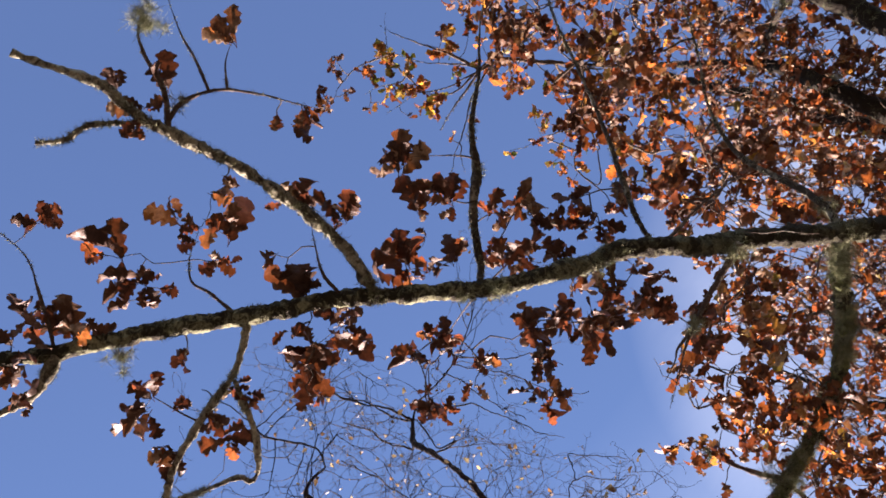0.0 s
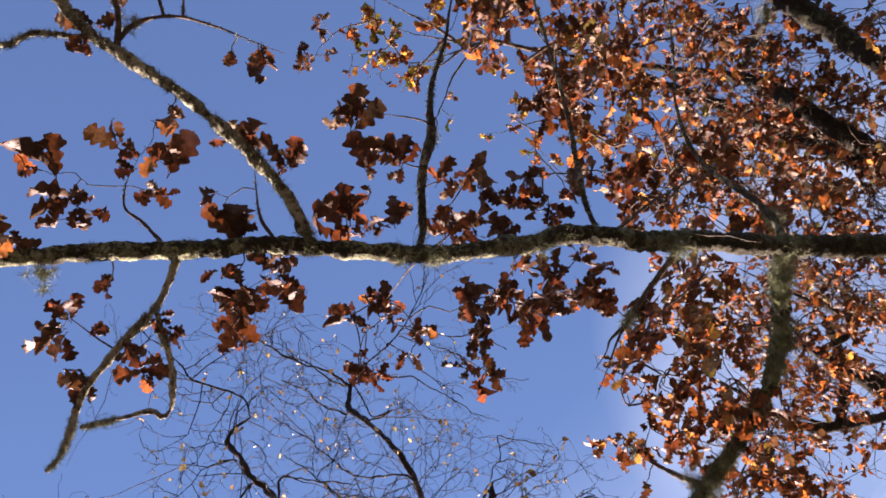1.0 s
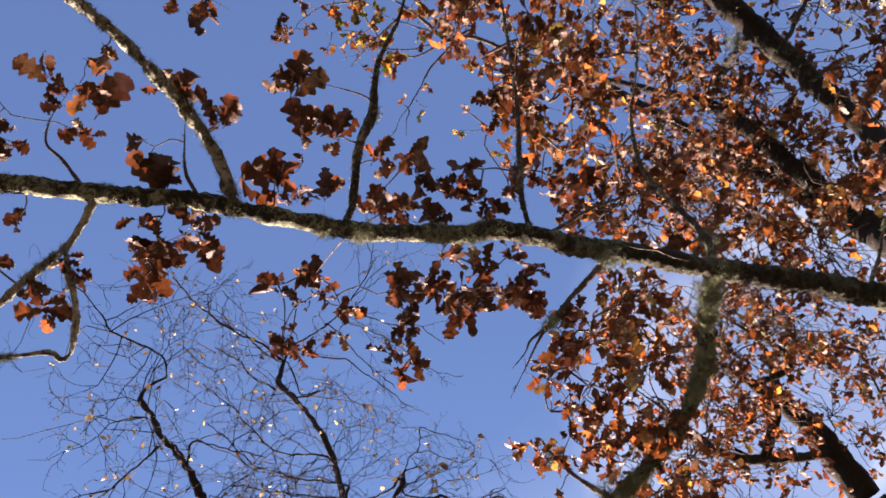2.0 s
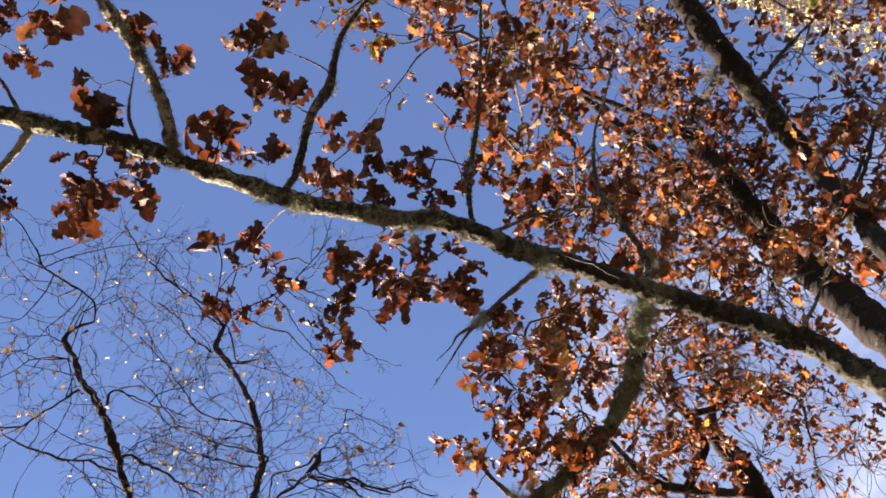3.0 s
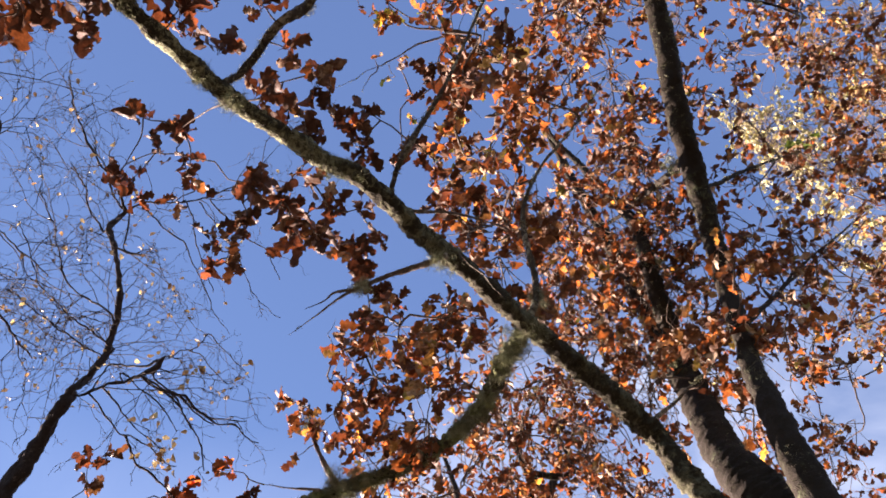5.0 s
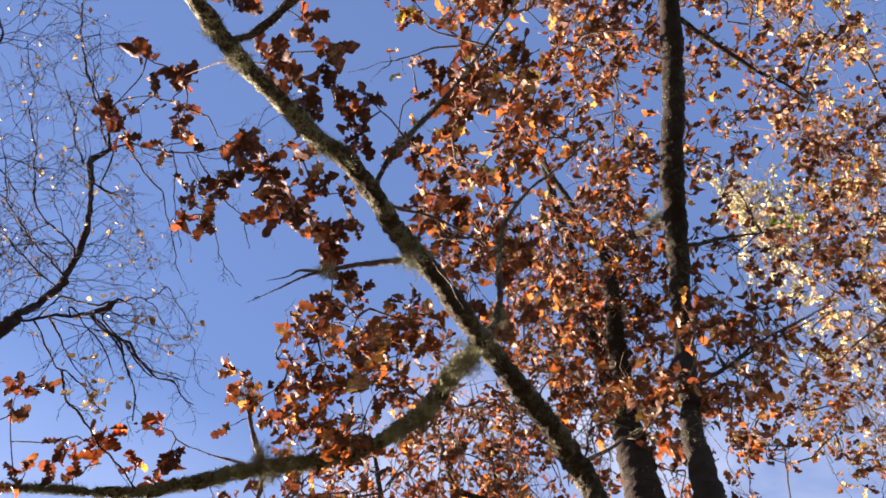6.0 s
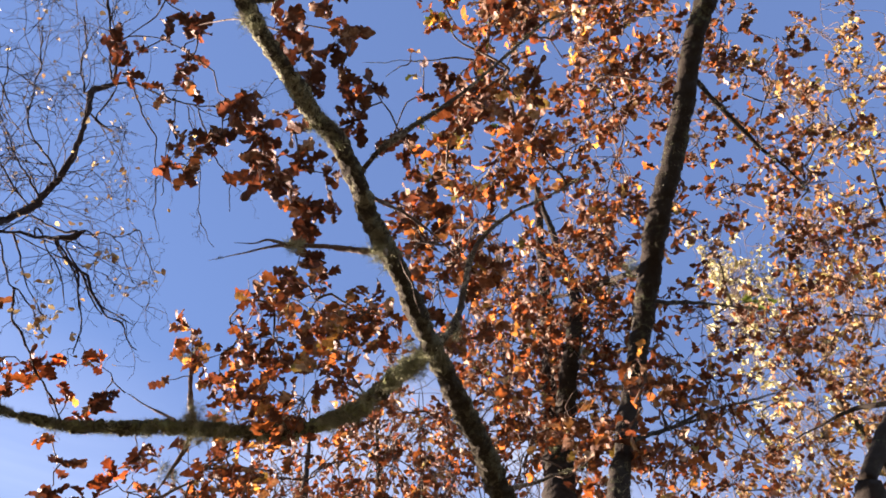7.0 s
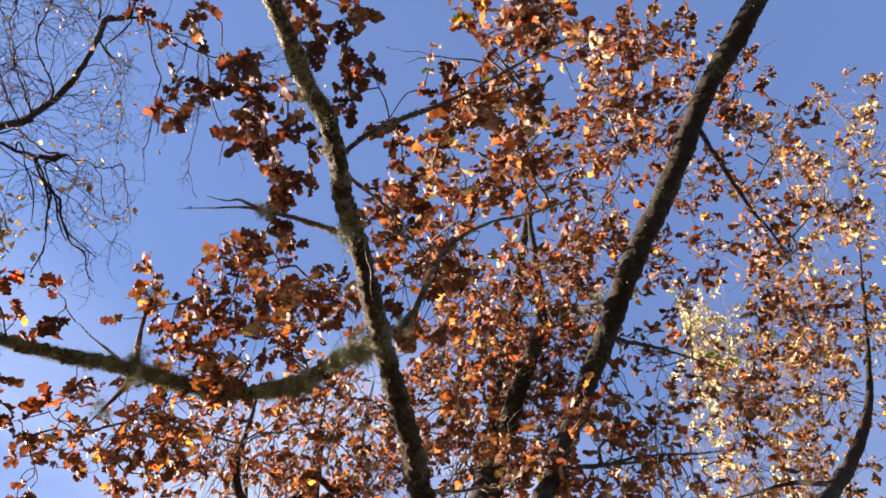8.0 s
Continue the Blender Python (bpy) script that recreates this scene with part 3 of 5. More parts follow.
limb(oak, "twig_branch", [(-0.453, 0.840, 4.310, 0.0058), (-0.413, 0.796, 4.330, 0.0052), (-0.354, 0.767, 4.350, 0.0052), (-0.284, 0.746, 4.360, 0.0045)])
limb(oak, "side_branch", [(-0.395, 1.270, 4.330, 0.0095), (-0.335, 1.287, 4.410, 0.0095), (-0.265, 1.277, 4.460, 0.0110), (-0.160, 1.243, 4.440, 0.0125), (-0.081, 1.257, 4.490, 0.0140), (-0.004, 1.234, 4.500, 0.0135), (0.095, 1.206, 4.480, 0.0115), (0.215, 1.228, 4.550, 0.0105), (0.340, 1.228, 4.600, 0.0095), (0.470, 1.236, 4.660, 0.0085)])
limb(oak, "twig_branch", [(-0.032, 1.226, 4.490, 0.0042), (-0.037, 1.124, 4.470, 0.0034), (-0.052, 1.022, 4.450, 0.0034)])
limb(oak, "twig_branch", [(0.230, 1.232, 4.570, 0.0043), (0.103, 1.193, 4.650, 0.0029), (0.032, 1.182, 4.700, 0.0022)])
limb(oak, "side_branch", [(-0.214, 1.920, 4.500, 0.0087), (-0.143, 1.872, 4.540, 0.0087), (-0.055, 1.844, 4.600, 0.0083), (0.073, 1.820, 4.720, 0.0080), (0.210, 1.789, 4.850, 0.0076), (0.367, 1.735, 4.980, 0.0071), (0.520, 1.673, 5.100, 0.0060), (0.631, 1.668, 5.200, 0.0054), (0.770, 1.684, 5.300, 0.0035)])
limb(oak, "twig_branch", [(-0.211, 2.021, 4.540, 0.0072), (-0.089, 2.162, 4.600, 0.0066), (-0.012, 2.304, 4.680, 0.0069), (0.050, 2.454, 4.760, 0.0063)])
limb(oak, "side_branch", [(-0.081, 2.569, 4.360, 0.0129), (-0.014, 2.573, 4.450, 0.0121), (0.040, 2.547, 4.620, 0.0101), (0.089, 2.481, 4.820, 0.0092), (0.191, 2.445, 4.980, 0.0081), (0.330, 2.455, 5.150, 0.0078), (0.504, 2.471, 5.300, 0.0074), (0.735, 2.460, 5.500, 0.0062), (0.893, 2.459, 5.650, 0.0047)])
limb(oak, "twig_branch", [(-0.166, 2.160, 4.340, 0.0117), (-0.300, 2.137, 4.370, 0.0110), (-0.420, 2.112, 4.390, 0.0100), (-0.533, 2.100, 4.405, 0.0088), (-0.660, 2.112, 4.430, 0.0070), (-0.815, 2.135, 4.470, 0.0050)])
limb(oak, "twig_branch", [(-0.500, 2.100, 4.400, 0.0064), (-0.570, 2.075, 4.415, 0.0055), (-0.625, 2.085, 4.430, 0.0049), (-0.700, 2.075, 4.450, 0.0042)])
limb(oak, "mossy_limb", [(-0.087, 2.569, 4.360, 0.0162), (-0.179, 2.686, 4.450, 0.0182), (-0.352, 2.889, 4.600, 0.0209), (-0.500, 3.028, 4.680, 0.0218), (-0.753, 3.139, 4.760, 0.0211), (-1.025, 3.159, 4.820, 0.0215), (-1.286, 3.114, 4.860, 0.0230), (-1.545, 3.073, 4.880, 0.0200), (-1.818, 3.013, 4.880, 0.0160), (-1.981, 2.945, 4.880, 0.0130), (-2.154, 2.835, 4.880, 0.0112), (-2.346, 2.717, 4.880, 0.0076), (-2.596, 2.568, 4.880, 0.0046)])
limb(oak, "twig_branch", [(-1.284, 3.105, 4.860, 0.0163), (-1.308, 3.041, 5.000, 0.0146), (-1.308, 2.951, 5.150, 0.0129), (-1.278, 2.902, 5.300, 0.0088)])
limb(oak, "twig_branch", [(-1.351, 3.057, 4.860, 0.0071), (-1.491, 3.018, 4.950, 0.0062), (-1.606, 2.970, 5.020, 0.0042)])
limb(oak, "twig_branch", [(-1.337, 3.190, 4.840, 0.0123), (-1.414, 3.265, 4.780, 0.0102), (-1.497, 3.339, 4.740, 0.0092), (-1.667, 3.491, 4.700, 0.0072)])
limb(oak, "leader_stem", [(0.34, 3.62, 3.4, 0.085), (0.44, 3.44, 3.95, 0.062), (0.525, 3.424, 4.400, 0.0450), (0.609, 3.483, 4.700, 0.0470), (0.712, 3.482, 5.050, 0.0480), (0.820, 3.336, 5.300, 0.0500), (0.929, 3.137, 5.500, 0.0570), (1.024, 2.899, 5.650, 0.0575), (1.248, 2.558, 6.000, 0.0550), (1.416, 2.228, 6.300, 0.0545), (1.576, 1.995, 6.500, 0.0560), (1.706, 1.819, 6.650, 0.0540), (1.860, 1.571, 6.850, 0.0510), (1.993, 1.270, 7.050, 0.0450)])
limb(oak, "far_branch", [(1.375, 2.321, 6.200, 0.0110), (1.631, 2.667, 6.400, 0.0120), (1.875, 2.974, 6.600, 0.0120), (2.080, 3.202, 6.700, 0.0142), (2.261, 3.440, 6.800, 0.0117)])
limb(oak, "far_branch", [(0.935, 3.223, 5.450, 0.0096), (1.174, 3.481, 5.800, 0.0105), (1.413, 3.715, 6.100, 0.0104), (1.782, 4.058, 6.500, 0.0083)])
limb(oak, "far_branch", [(0.666, 3.524, 4.800, 0.0080), (0.912, 3.826, 5.200, 0.0083), (1.297, 4.247, 5.800, 0.0079), (1.761, 4.622, 6.300, 0.0078), (2.249, 4.863, 6.700, 0.0063)])
limb(oak, "far_branch", [(0.932, 3.083, 5.550, 0.0120), (0.827, 3.496, 6.200, 0.0140), (0.622, 3.894, 6.800, 0.0140), (0.295, 3.990, 6.950, 0.0130), (-0.032, 4.068, 7.100, 0.0100)])
limb(oak, "back_limb", [(0.33, 3.68, 3.5, 0.12), (0.28, 3.66, 4.0, 0.1), (0.258, 3.700, 4.400, 0.0706), (0.314, 4.001, 5.100, 0.0717), (0.376, 4.156, 5.800, 0.0643), (0.438, 4.180, 6.500, 0.0513), (0.483, 4.069, 7.000, 0.0387), (0.545, 3.854, 7.600, 0.0311), (0.615, 3.636, 8.100, 0.0237)])
limb(oak, "far_branch", [(0.37, 4.1, 5.5, 0.05), (0.539, 3.718, 5.900, 0.0390), (0.650, 3.780, 6.500, 0.0355), (0.634, 3.730, 7.300, 0.0333), (0.573, 3.476, 8.000, 0.0289), (0.545, 3.187, 8.400, 0.0200)])
limb(oak, "side_branch", [(0.092, 3.422, 4.500, 0.0093), (0.215, 3.511, 4.620, 0.0083), (0.336, 3.601, 4.750, 0.0079), (0.454, 3.707, 4.900, 0.0060)])
limb(oak, "far_branch", [(0.650, 3.695, 5.000, 0.0092), (0.864, 4.017, 5.400, 0.0095), (1.192, 4.402, 5.900, 0.0099), (1.654, 4.765, 6.400, 0.0090), (2.094, 5.063, 6.800, 0.0074)])
# the high outer twigs, with leaves still turning
limb(oak, "twig_branch", [(0.525, 3.033, 8.322, 0.0170), (0.489, 2.731, 8.308, 0.0144), (0.369, 2.546, 8.262, 0.0118), (0.225, 2.336, 8.244, 0.0092), (0.099, 2.044, 8.246, 0.0066), (-0.072, 1.856, 8.240, 0.0040)])
limb(oak, "twig_branch", [(0.420, 2.648, 8.280, 0.0090), (0.347, 2.593, 8.280, 0.0086), (0.253, 2.562, 8.300, 0.0081), (0.149, 2.532, 8.320, 0.0077), (0.052, 2.517, 8.330, 0.0073), (-0.025, 2.515, 8.320, 0.0068), (-0.113, 2.498, 8.310, 0.0064), (-0.202, 2.481, 8.300, 0.0059), (-0.288, 2.458, 8.280, 0.0055), (-0.390, 2.454, 8.270, 0.0051), (-0.470, 2.440, 8.260, 0.0046), (-0.564, 2.416, 8.250, 0.0042)])
limb(oak, "twig_branch", [(-0.192, 2.480, 8.300, 0.0052), (-0.231, 2.504, 8.290, 0.0049), (-0.291, 2.510, 8.300, 0.0045), (-0.338, 2.531, 8.310, 0.0042), (-0.382, 2.543, 8.300, 0.0038), (-0.425, 2.576, 8.310, 0.0035)])
limb(oak, "twig_branch", [(-0.200, 2.477, 8.300, 0.0050), (-0.188, 2.440, 8.320, 0.0040), (-0.179, 2.399, 8.330, 0.0030)])
limb(oak, "twig_branch", [(-0.122, 2.516, 8.300, 0.0040), (-0.141, 2.575, 8.320, 0.0033), (-0.139, 2.628, 8.330, 0.0025)])
limb(oak, "twig_branch", [(0.384, 2.493, 8.262, 0.0100), (0.387, 2.325, 8.315, 0.0077), (0.355, 2.052, 8.328, 0.0053), (0.379, 1.899, 8.360, 0.0030)])
limb(oak, "twig_branch", [(0.411, 2.408, 8.246, 0.0100), (0.463, 2.203, 8.281, 0.0085), (0.496, 1.984, 8.320, 0.0070), (0.519, 1.857, 8.360, 0.0055), (0.567, 1.721, 8.313, 0.0040)])
limb(oak, "twig_branch", [(0.200, 2.058, 8.346, 0.0070), (0.306, 1.862, 8.286, 0.0060), (0.460, 1.773, 8.248, 0.0050), (0.663, 1.760, 8.356, 0.0040)])
limb(oak, "twig_branch", [(0.186, 1.956, 8.360, 0.0050), (0.116, 1.791, 8.338, 0.0035), (0.048, 1.677, 8.266, 0.0020)])
limb(oak, "twig_branch", [(0.319, 1.729, 8.321, 0.0060), (0.224, 1.602, 8.358, 0.0050), (0.082, 1.494, 8.338, 0.0040), (-0.028, 1.446, 8.251, 0.0030), (-0.116, 1.361, 8.254, 0.0020)])
limb(oak, "twig_branch", [(0.518, 2.679, 8.354, 0.0120), (0.184, 2.395, 8.360, 0.0093), (0.140, 2.219, 8.292, 0.0067), (0.126, 2.098, 8.246, 0.0040)])
limb(oak, "twig_branch", [(0.386, 2.547, 8.351, 0.0100), (0.438, 2.364, 8.287, 0.0080), (0.478, 2.194, 8.263, 0.0060), (0.494, 2.067, 8.359, 0.0040)])
limb(oak, "twig_branch", [(0.125, 3.891, 8.987, 0.0100), (0.050, 3.766, 9.050, 0.0083), (-0.091, 3.516, 9.060, 0.0065), (-0.201, 3.330, 9.029, 0.0047), (-0.261, 3.140, 8.965, 0.0030)])
limb(oak, "twig_branch", [(-0.110, 4.078, 9.022, 0.0060), (-0.075, 3.793, 9.050, 0.0040), (-0.070, 3.646, 9.043, 0.0020)])
limb(oak, "twig_branch", [(-0.417, 4.147, 9.022, 0.0060), (-0.321, 3.908, 9.058, 0.0040), (-0.170, 3.667, 9.043, 0.0020)])
lichen_tuft(0.201, 0.256, 4.380, 0.035, 420)
lichen_tuft(-0.702, 0.289, 4.270, 0.030, 260)
lichen_tuft(0.015, 0.349, 4.330, 0.020, 160)
lichen_tuft(-0.250, 0.754, 4.360, 0.025, 200)
lichen_tuft(-0.062, 1.269, 4.500, 0.020, 160)
lichen_tuft(-0.427, 1.225, 4.340, 0.030, 260)
lichen_tuft(-0.417, 0.930, 4.330, 0.025, 220)
lichen_tuft(-0.307, 1.694, 4.400, 0.030, 260)
lichen_tuft(-1.413, 3.096, 4.860, 0.030, 200)
lichen_tuft(-1.210, 3.134, 4.850, 0.045, 360)
lichen_tuft(-1.107, 3.167, 4.830, 0.035, 240)
lichen_tuft(-0.810, 3.164, 4.770, 0.040, 300)
lichen_tuft(-0.637, 3.087, 4.720, 0.040, 300)
lichen_tuft(-0.410, 2.949, 4.630, 0.040, 300)
lichen_tuft(-0.292, 2.817, 4.550, 0.040, 300)
lichen_tuft(-0.278, 1.737, 4.450, 0.035, 300)
lichen_tuft(-0.470, 2.110, 4.400, 0.030, 260)
lichen_tuft(-0.190, 2.163, 4.350, 0.040, 340)
lichen_tuft(-0.100, 2.582, 4.370, 0.050, 420)
lichen_tuft(-0.207, 2.728, 4.470, 0.050, 420)
lichen_tuft(-0.499, 3.022, 4.680, 0.050, 400)
lichen_tuft(-0.892, 3.160, 4.800, 0.050, 360)
lichen_tuft(-1.288, 3.066, 4.900, 0.050, 360)
lichen_tuft(-1.301, 2.932, 5.170, 0.040, 260)
lichen_tuft(-0.398, 1.326, 4.300, 0.035, 260)
lichen_tuft(-0.009, 2.584, 4.460, 0.030, 240)
lichen_tuft(-1.431, 3.280, 4.780, 0.040, 240)
lichen_tuft(0.924, 3.239, 5.800, 0.060, 260)
lichen_tuft(0.587, 3.761, 5.900, 0.060, 260)
lichen_tuft(0.291, 3.834, 5.400, 0.060, 260)
for x_, y_, z_, size_, n_ in [(-0.24, 2.73, 4.47, 0.032, 240), (-0.42, 2.96, 4.62, 0.03, 220), (-0.6, 3.08, 4.68, 0.034, 250), (-0.82, 3.15, 4.74, 0.028, 200), (-0.95, 3.16, 4.77, 0.034, 230),
                              (-1.14, 3.14, 4.81, 0.036, 260), (-1.26, 3.11, 4.80, 0.042, 300), (-1.5, 3.08, 4.85, 0.03, 210), (-1.66, 3.05, 4.86, 0.026, 180), (-1.9, 2.98, 4.86, 0.024, 170)]:
    lichen_tuft(x_, y_, z_, size_, n_)
# ---- the second oak, behind ----
oak_b = thing("oak_tree", (-1.5, 7.4, 0), "smaller oak behind with dark limbs and russet leaves", "tree", "trees")
WOOD[oak_b.name] = []
back_stem(oak_b, [(-1.5, 7.4, -0.1, 0.2), (-1.5, 7.3, 1.5, 0.16), (-1.5, 7.0, 3.2, 0.15), (-1.45, 6.7, 4.8, 0.14), (-1.39, 6.36, 6.1, 0.125)])
back_stem(oak_b, [(-1.394, 6.339, 6.200, 0.1150), (-1.234, 6.167, 6.500, 0.1080), (-1.119, 6.000, 6.900, 0.0900), (-1.103, 5.846, 7.200, 0.0700), (-1.104, 5.754, 7.600, 0.0460), (-0.920, 5.578, 8.100, 0.0248)])
back_stem(oak_b, [(-1.108, 5.908, 6.950, 0.0500), (-0.860, 6.001, 7.400, 0.0380), (-0.719, 5.897, 7.800, 0.0182)])
back_stem(oak_b, [(-1.324, 4.810, 6.000, 0.0358), (-1.374, 4.750, 6.500, 0.0354), (-1.415, 4.694, 7.100, 0.0244)])
back_stem(oak_b, [(-0.927, 5.026, 6.200, 0.0374), (-0.933, 4.977, 6.800, 0.0340), (-0.925, 4.803, 7.200, 0.0213)])
back_stem(oak_b, [(-0.653, 5.233, 6.400, 0.0261), (-0.654, 5.217, 7.000, 0.0248), (-0.632, 5.058, 7.600, 0.0171)])
back_stem(oak_b, [(-0.546, 6.805, 7.400, 0.0201), (-0.656, 6.641, 6.900, 0.0188), (-0.832, 6.510, 6.500, 0.0213)])
back_stem(oak_b, [(-1.402, 5.449, 6.300, 0.0197), (-1.425, 5.136, 6.500, 0.0232), (-1.507, 4.920, 6.700, 0.0169)])
# ---- the slender bare tree ----
birch = thing("birch_tree", (-3.3, 2.5, 0), "nearly bare slender tree with fine drooping twigs", "tree", "trees")
WOOD["birch_tree"] = []
stem(birch, [(-3.3, 2.5, -0.1, 0.11), (-3.25, 2.45, 1.5, 0.085), (-3.1, 2.4, 3.2, 0.07), (-2.8, 2.3, 4.3, 0.06)], 12)
stem(birch, [(-2.82, 2.3, 4.25, 0.045), (-2.5, 1.9, 4.8, 0.035), (-2.2, 1.64, 5.18, 0.028)])
stem(birch, [(-2.82, 2.3, 4.25, 0.045), (-2.5, 2.25, 5.0, 0.035), (-2.2, 2.22, 5.5, 0.029)])
stem(birch, [(-2.8, 2.3, 4.2, 0.045), (-2.3, 2.15, 4.65, 0.032), (-1.9, 2.03, 4.98, 0.026)])
stem(birch, [(-2.184, 1.617, 5.200, 0.0158), (-2.014, 1.488, 5.200, 0.0155), (-1.946, 1.429, 5.200, 0.0205), (-1.877, 1.377, 5.200, 0.0187), (-1.784, 1.282, 5.200, 0.0142), (-1.701, 1.174, 5.200, 0.0147), (-1.616, 1.084, 5.180, 0.0112), (-1.523, 1.008, 5.150, 0.0118), (-1.468, 1.023, 5.150, 0.0063), (-1.414, 1.092, 5.170, 0.0052), (-1.349, 1.047, 5.200, 0.0048), (-1.318, 0.922, 5.200, 0.0047), (-1.297, 0.818, 5.200, 0.0046), (-1.248, 0.766, 5.220, 0.0038), (-1.198, 0.677, 5.250, 0.0030), (-1.154, 0.565, 5.300, 0.0023)])
stem(birch, [(-2.133, 2.182, 5.400, 0.0178), (-2.143, 2.238, 5.600, 0.0175), (-2.094, 2.267, 5.800, 0.0194), (-1.970, 2.173, 5.950, 0.0160), (-1.864, 2.039, 6.050, 0.0149), (-1.831, 1.933, 6.200, 0.0151), (-1.863, 1.860, 6.420, 0.0196), (-1.761, 1.868, 6.500, 0.0093), (-1.686, 1.701, 6.520, 0.0065), (-1.695, 1.571, 6.550, 0.0065), (-1.676, 1.448, 6.600, 0.0065), (-1.623, 1.325, 6.600, 0.0051), (-1.536, 1.132, 6.700, 0.0038)])
stem(birch, [(-1.825, 1.906, 6.200, 0.0063), (-1.797, 2.003, 6.200, 0.0057), (-1.743, 2.050, 6.200, 0.0051)])
stem(birch, [(-1.618, 1.078, 5.180, 0.0055), (-1.627, 1.013, 5.180, 0.0036)])
stem(birch, [(-1.802, 1.308, 5.200, 0.0057), (-1.706, 1.293, 5.250, 0.0048), (-1.720, 1.397, 5.300, 0.0039), (-1.787, 1.670, 5.400, 0.0031)])
stem(birch, [(-1.967, 1.452, 5.200, 0.0078), (-1.931, 1.498, 5.200, 0.0068), (-1.964, 1.606, 5.200, 0.0059), (-1.979, 1.720, 5.200, 0.0050), (-2.012, 1.875, 5.200, 0.0041)])
stem(birch, [(-1.734, 1.166, 5.200, 0.0047), (-1.852, 1.102, 5.200, 0.0047), (-1.981, 1.045, 5.200, 0.0047), (-2.021, 0.970, 5.200, 0.0037)])
stem(birch, [(-1.878, 2.064, 5.000, 0.0056), (-1.702, 2.124, 5.000, 0.0066), (-1.598, 2.143, 5.000, 0.0085), (-1.527, 2.148, 5.000, 0.0151), (-1.462, 2.135, 5.000, 0.0038), (-1.429, 2.190, 5.000, 0.0024)])
stem(birch, [(-1.598, 2.143, 5.000, 0.0053), (-1.575, 2.217, 4.970, 0.0045), (-1.531, 2.267, 4.930, 0.0053), (-1.490, 2.324, 4.880, 0.0037), (-1.452, 2.449, 4.820, 0.0030)])
stem(birch, [(-1.575, 2.217, 4.970, 0.0047), (-1.536, 2.304, 4.900, 0.0038), (-1.535, 2.435, 4.820, 0.0028)])
stem(birch, [(-1.800, 2.101, 5.200, 0.0037), (-1.584, 2.148, 5.050, 0.0042), (-1.523, 2.141, 5.050, 0.0071), (-1.587, 2.201, 5.000, 0.0042), (-1.530, 2.318, 4.950, 0.0036), (-1.489, 2.458, 4.900, 0.0027), (-1.358, 2.541, 4.850, 0.0018)])
stem(birch, [(-2.120, 0.993, 5.300, 0.0038), (-2.143, 1.147, 5.300, 0.0049), (-2.124, 1.265, 5.280, 0.0055), (-2.095, 1.353, 5.280, 0.0055), (-2.035, 1.498, 5.200, 0.0059)])
stem(birch, [(-1.886, 1.876, 6.420, 0.0088), (-1.830, 1.877, 6.500, 0.0089), (-1.667, 1.881, 6.500, 0.0064), (-1.647, 2.016, 6.450, 0.0051), (-1.597, 2.203, 6.400, 0.0039), (-1.644, 2.385, 6.350, 0.0034), (-1.727, 2.604, 6.300, 0.0026), (-1.744, 2.782, 6.300, 0.0021)])
stem(birch, [(-1.667, 1.881, 6.500, 0.0051), (-1.513, 1.991, 6.500, 0.0051), (-1.400, 2.072, 6.500, 0.0045), (-1.209, 2.105, 6.500, 0.0039), (-0.998, 2.156, 6.550, 0.0026)])
stem(birch, [(-1.400, 2.072, 6.500, 0.0039), (-1.384, 2.220, 6.400, 0.0033), (-1.390, 2.406, 6.350, 0.0031), (-1.457, 2.625, 6.300, 0.0026), (-1.444, 2.879, 6.300, 0.0020)])
stem(birch, [(-1.338, 2.094, 6.500, 0.0039), (-1.308, 2.361, 6.400, 0.0031), (-1.251, 2.522, 6.400, 0.0029), (-1.290, 2.674, 6.300, 0.0024)])
stem(birch, [(-1.775, 1.879, 6.500, 0.0064), (-1.773, 1.779, 6.550, 0.0057), (-1.722, 1.661, 6.600, 0.0051), (-1.702, 1.493, 6.700, 0.0038)])
stem(birch, [(-1.755, 1.880, 6.500, 0.0051), (-1.796, 1.945, 6.450, 0.0051), (-1.868, 2.003, 6.350, 0.0050), (-1.786, 2.082, 6.300, 0.0050)])
stem(birch, [(-1.905, 1.879, 6.400, 0.0063), (-1.918, 1.756, 6.500, 0.0051), (-1.863, 1.649, 6.600, 0.0045), (-1.877, 1.509, 6.700, 0.0038)])
stem(birch, [(-1.452, 2.012, 6.500, 0.0039), (-1.480, 2.128, 6.450, 0.0034), (-1.556, 2.240, 6.400, 0.0028), (-1.643, 2.505, 6.300, 0.0021)])
stem(birch, [(-1.956, 2.140, 5.900, 0.0058), (-2.131, 1.913, 6.100, 0.0048), (-2.098, 1.713, 6.400, 0.0037), (-2.077, 1.507, 6.600, 0.0032)])
stem(birch, [(-1.941, 2.199, 5.600, 0.0055), (-2.029, 2.009, 5.700, 0.0044), (-2.166, 1.794, 6.000, 0.0035), (-2.103, 1.525, 6.200, 0.0029)])
stem(birch, [(-1.943, 2.175, 5.500, 0.0043), (-2.058, 1.946, 5.600, 0.0043), (-2.201, 1.685, 5.800, 0.0033)])
stem(birch, [(-1.587, 2.135, 4.980, 0.0065), (-1.580, 2.209, 4.954, 0.0060), (-1.549, 2.239, 4.929, 0.0056), (-1.524, 2.260, 4.903, 0.0051), (-1.536, 2.345, 4.877, 0.0046), (-1.552, 2.464, 4.851, 0.0041), (-1.585, 2.542, 4.826, 0.0037), (-1.627, 2.598, 4.800, 0.0032)], 6)
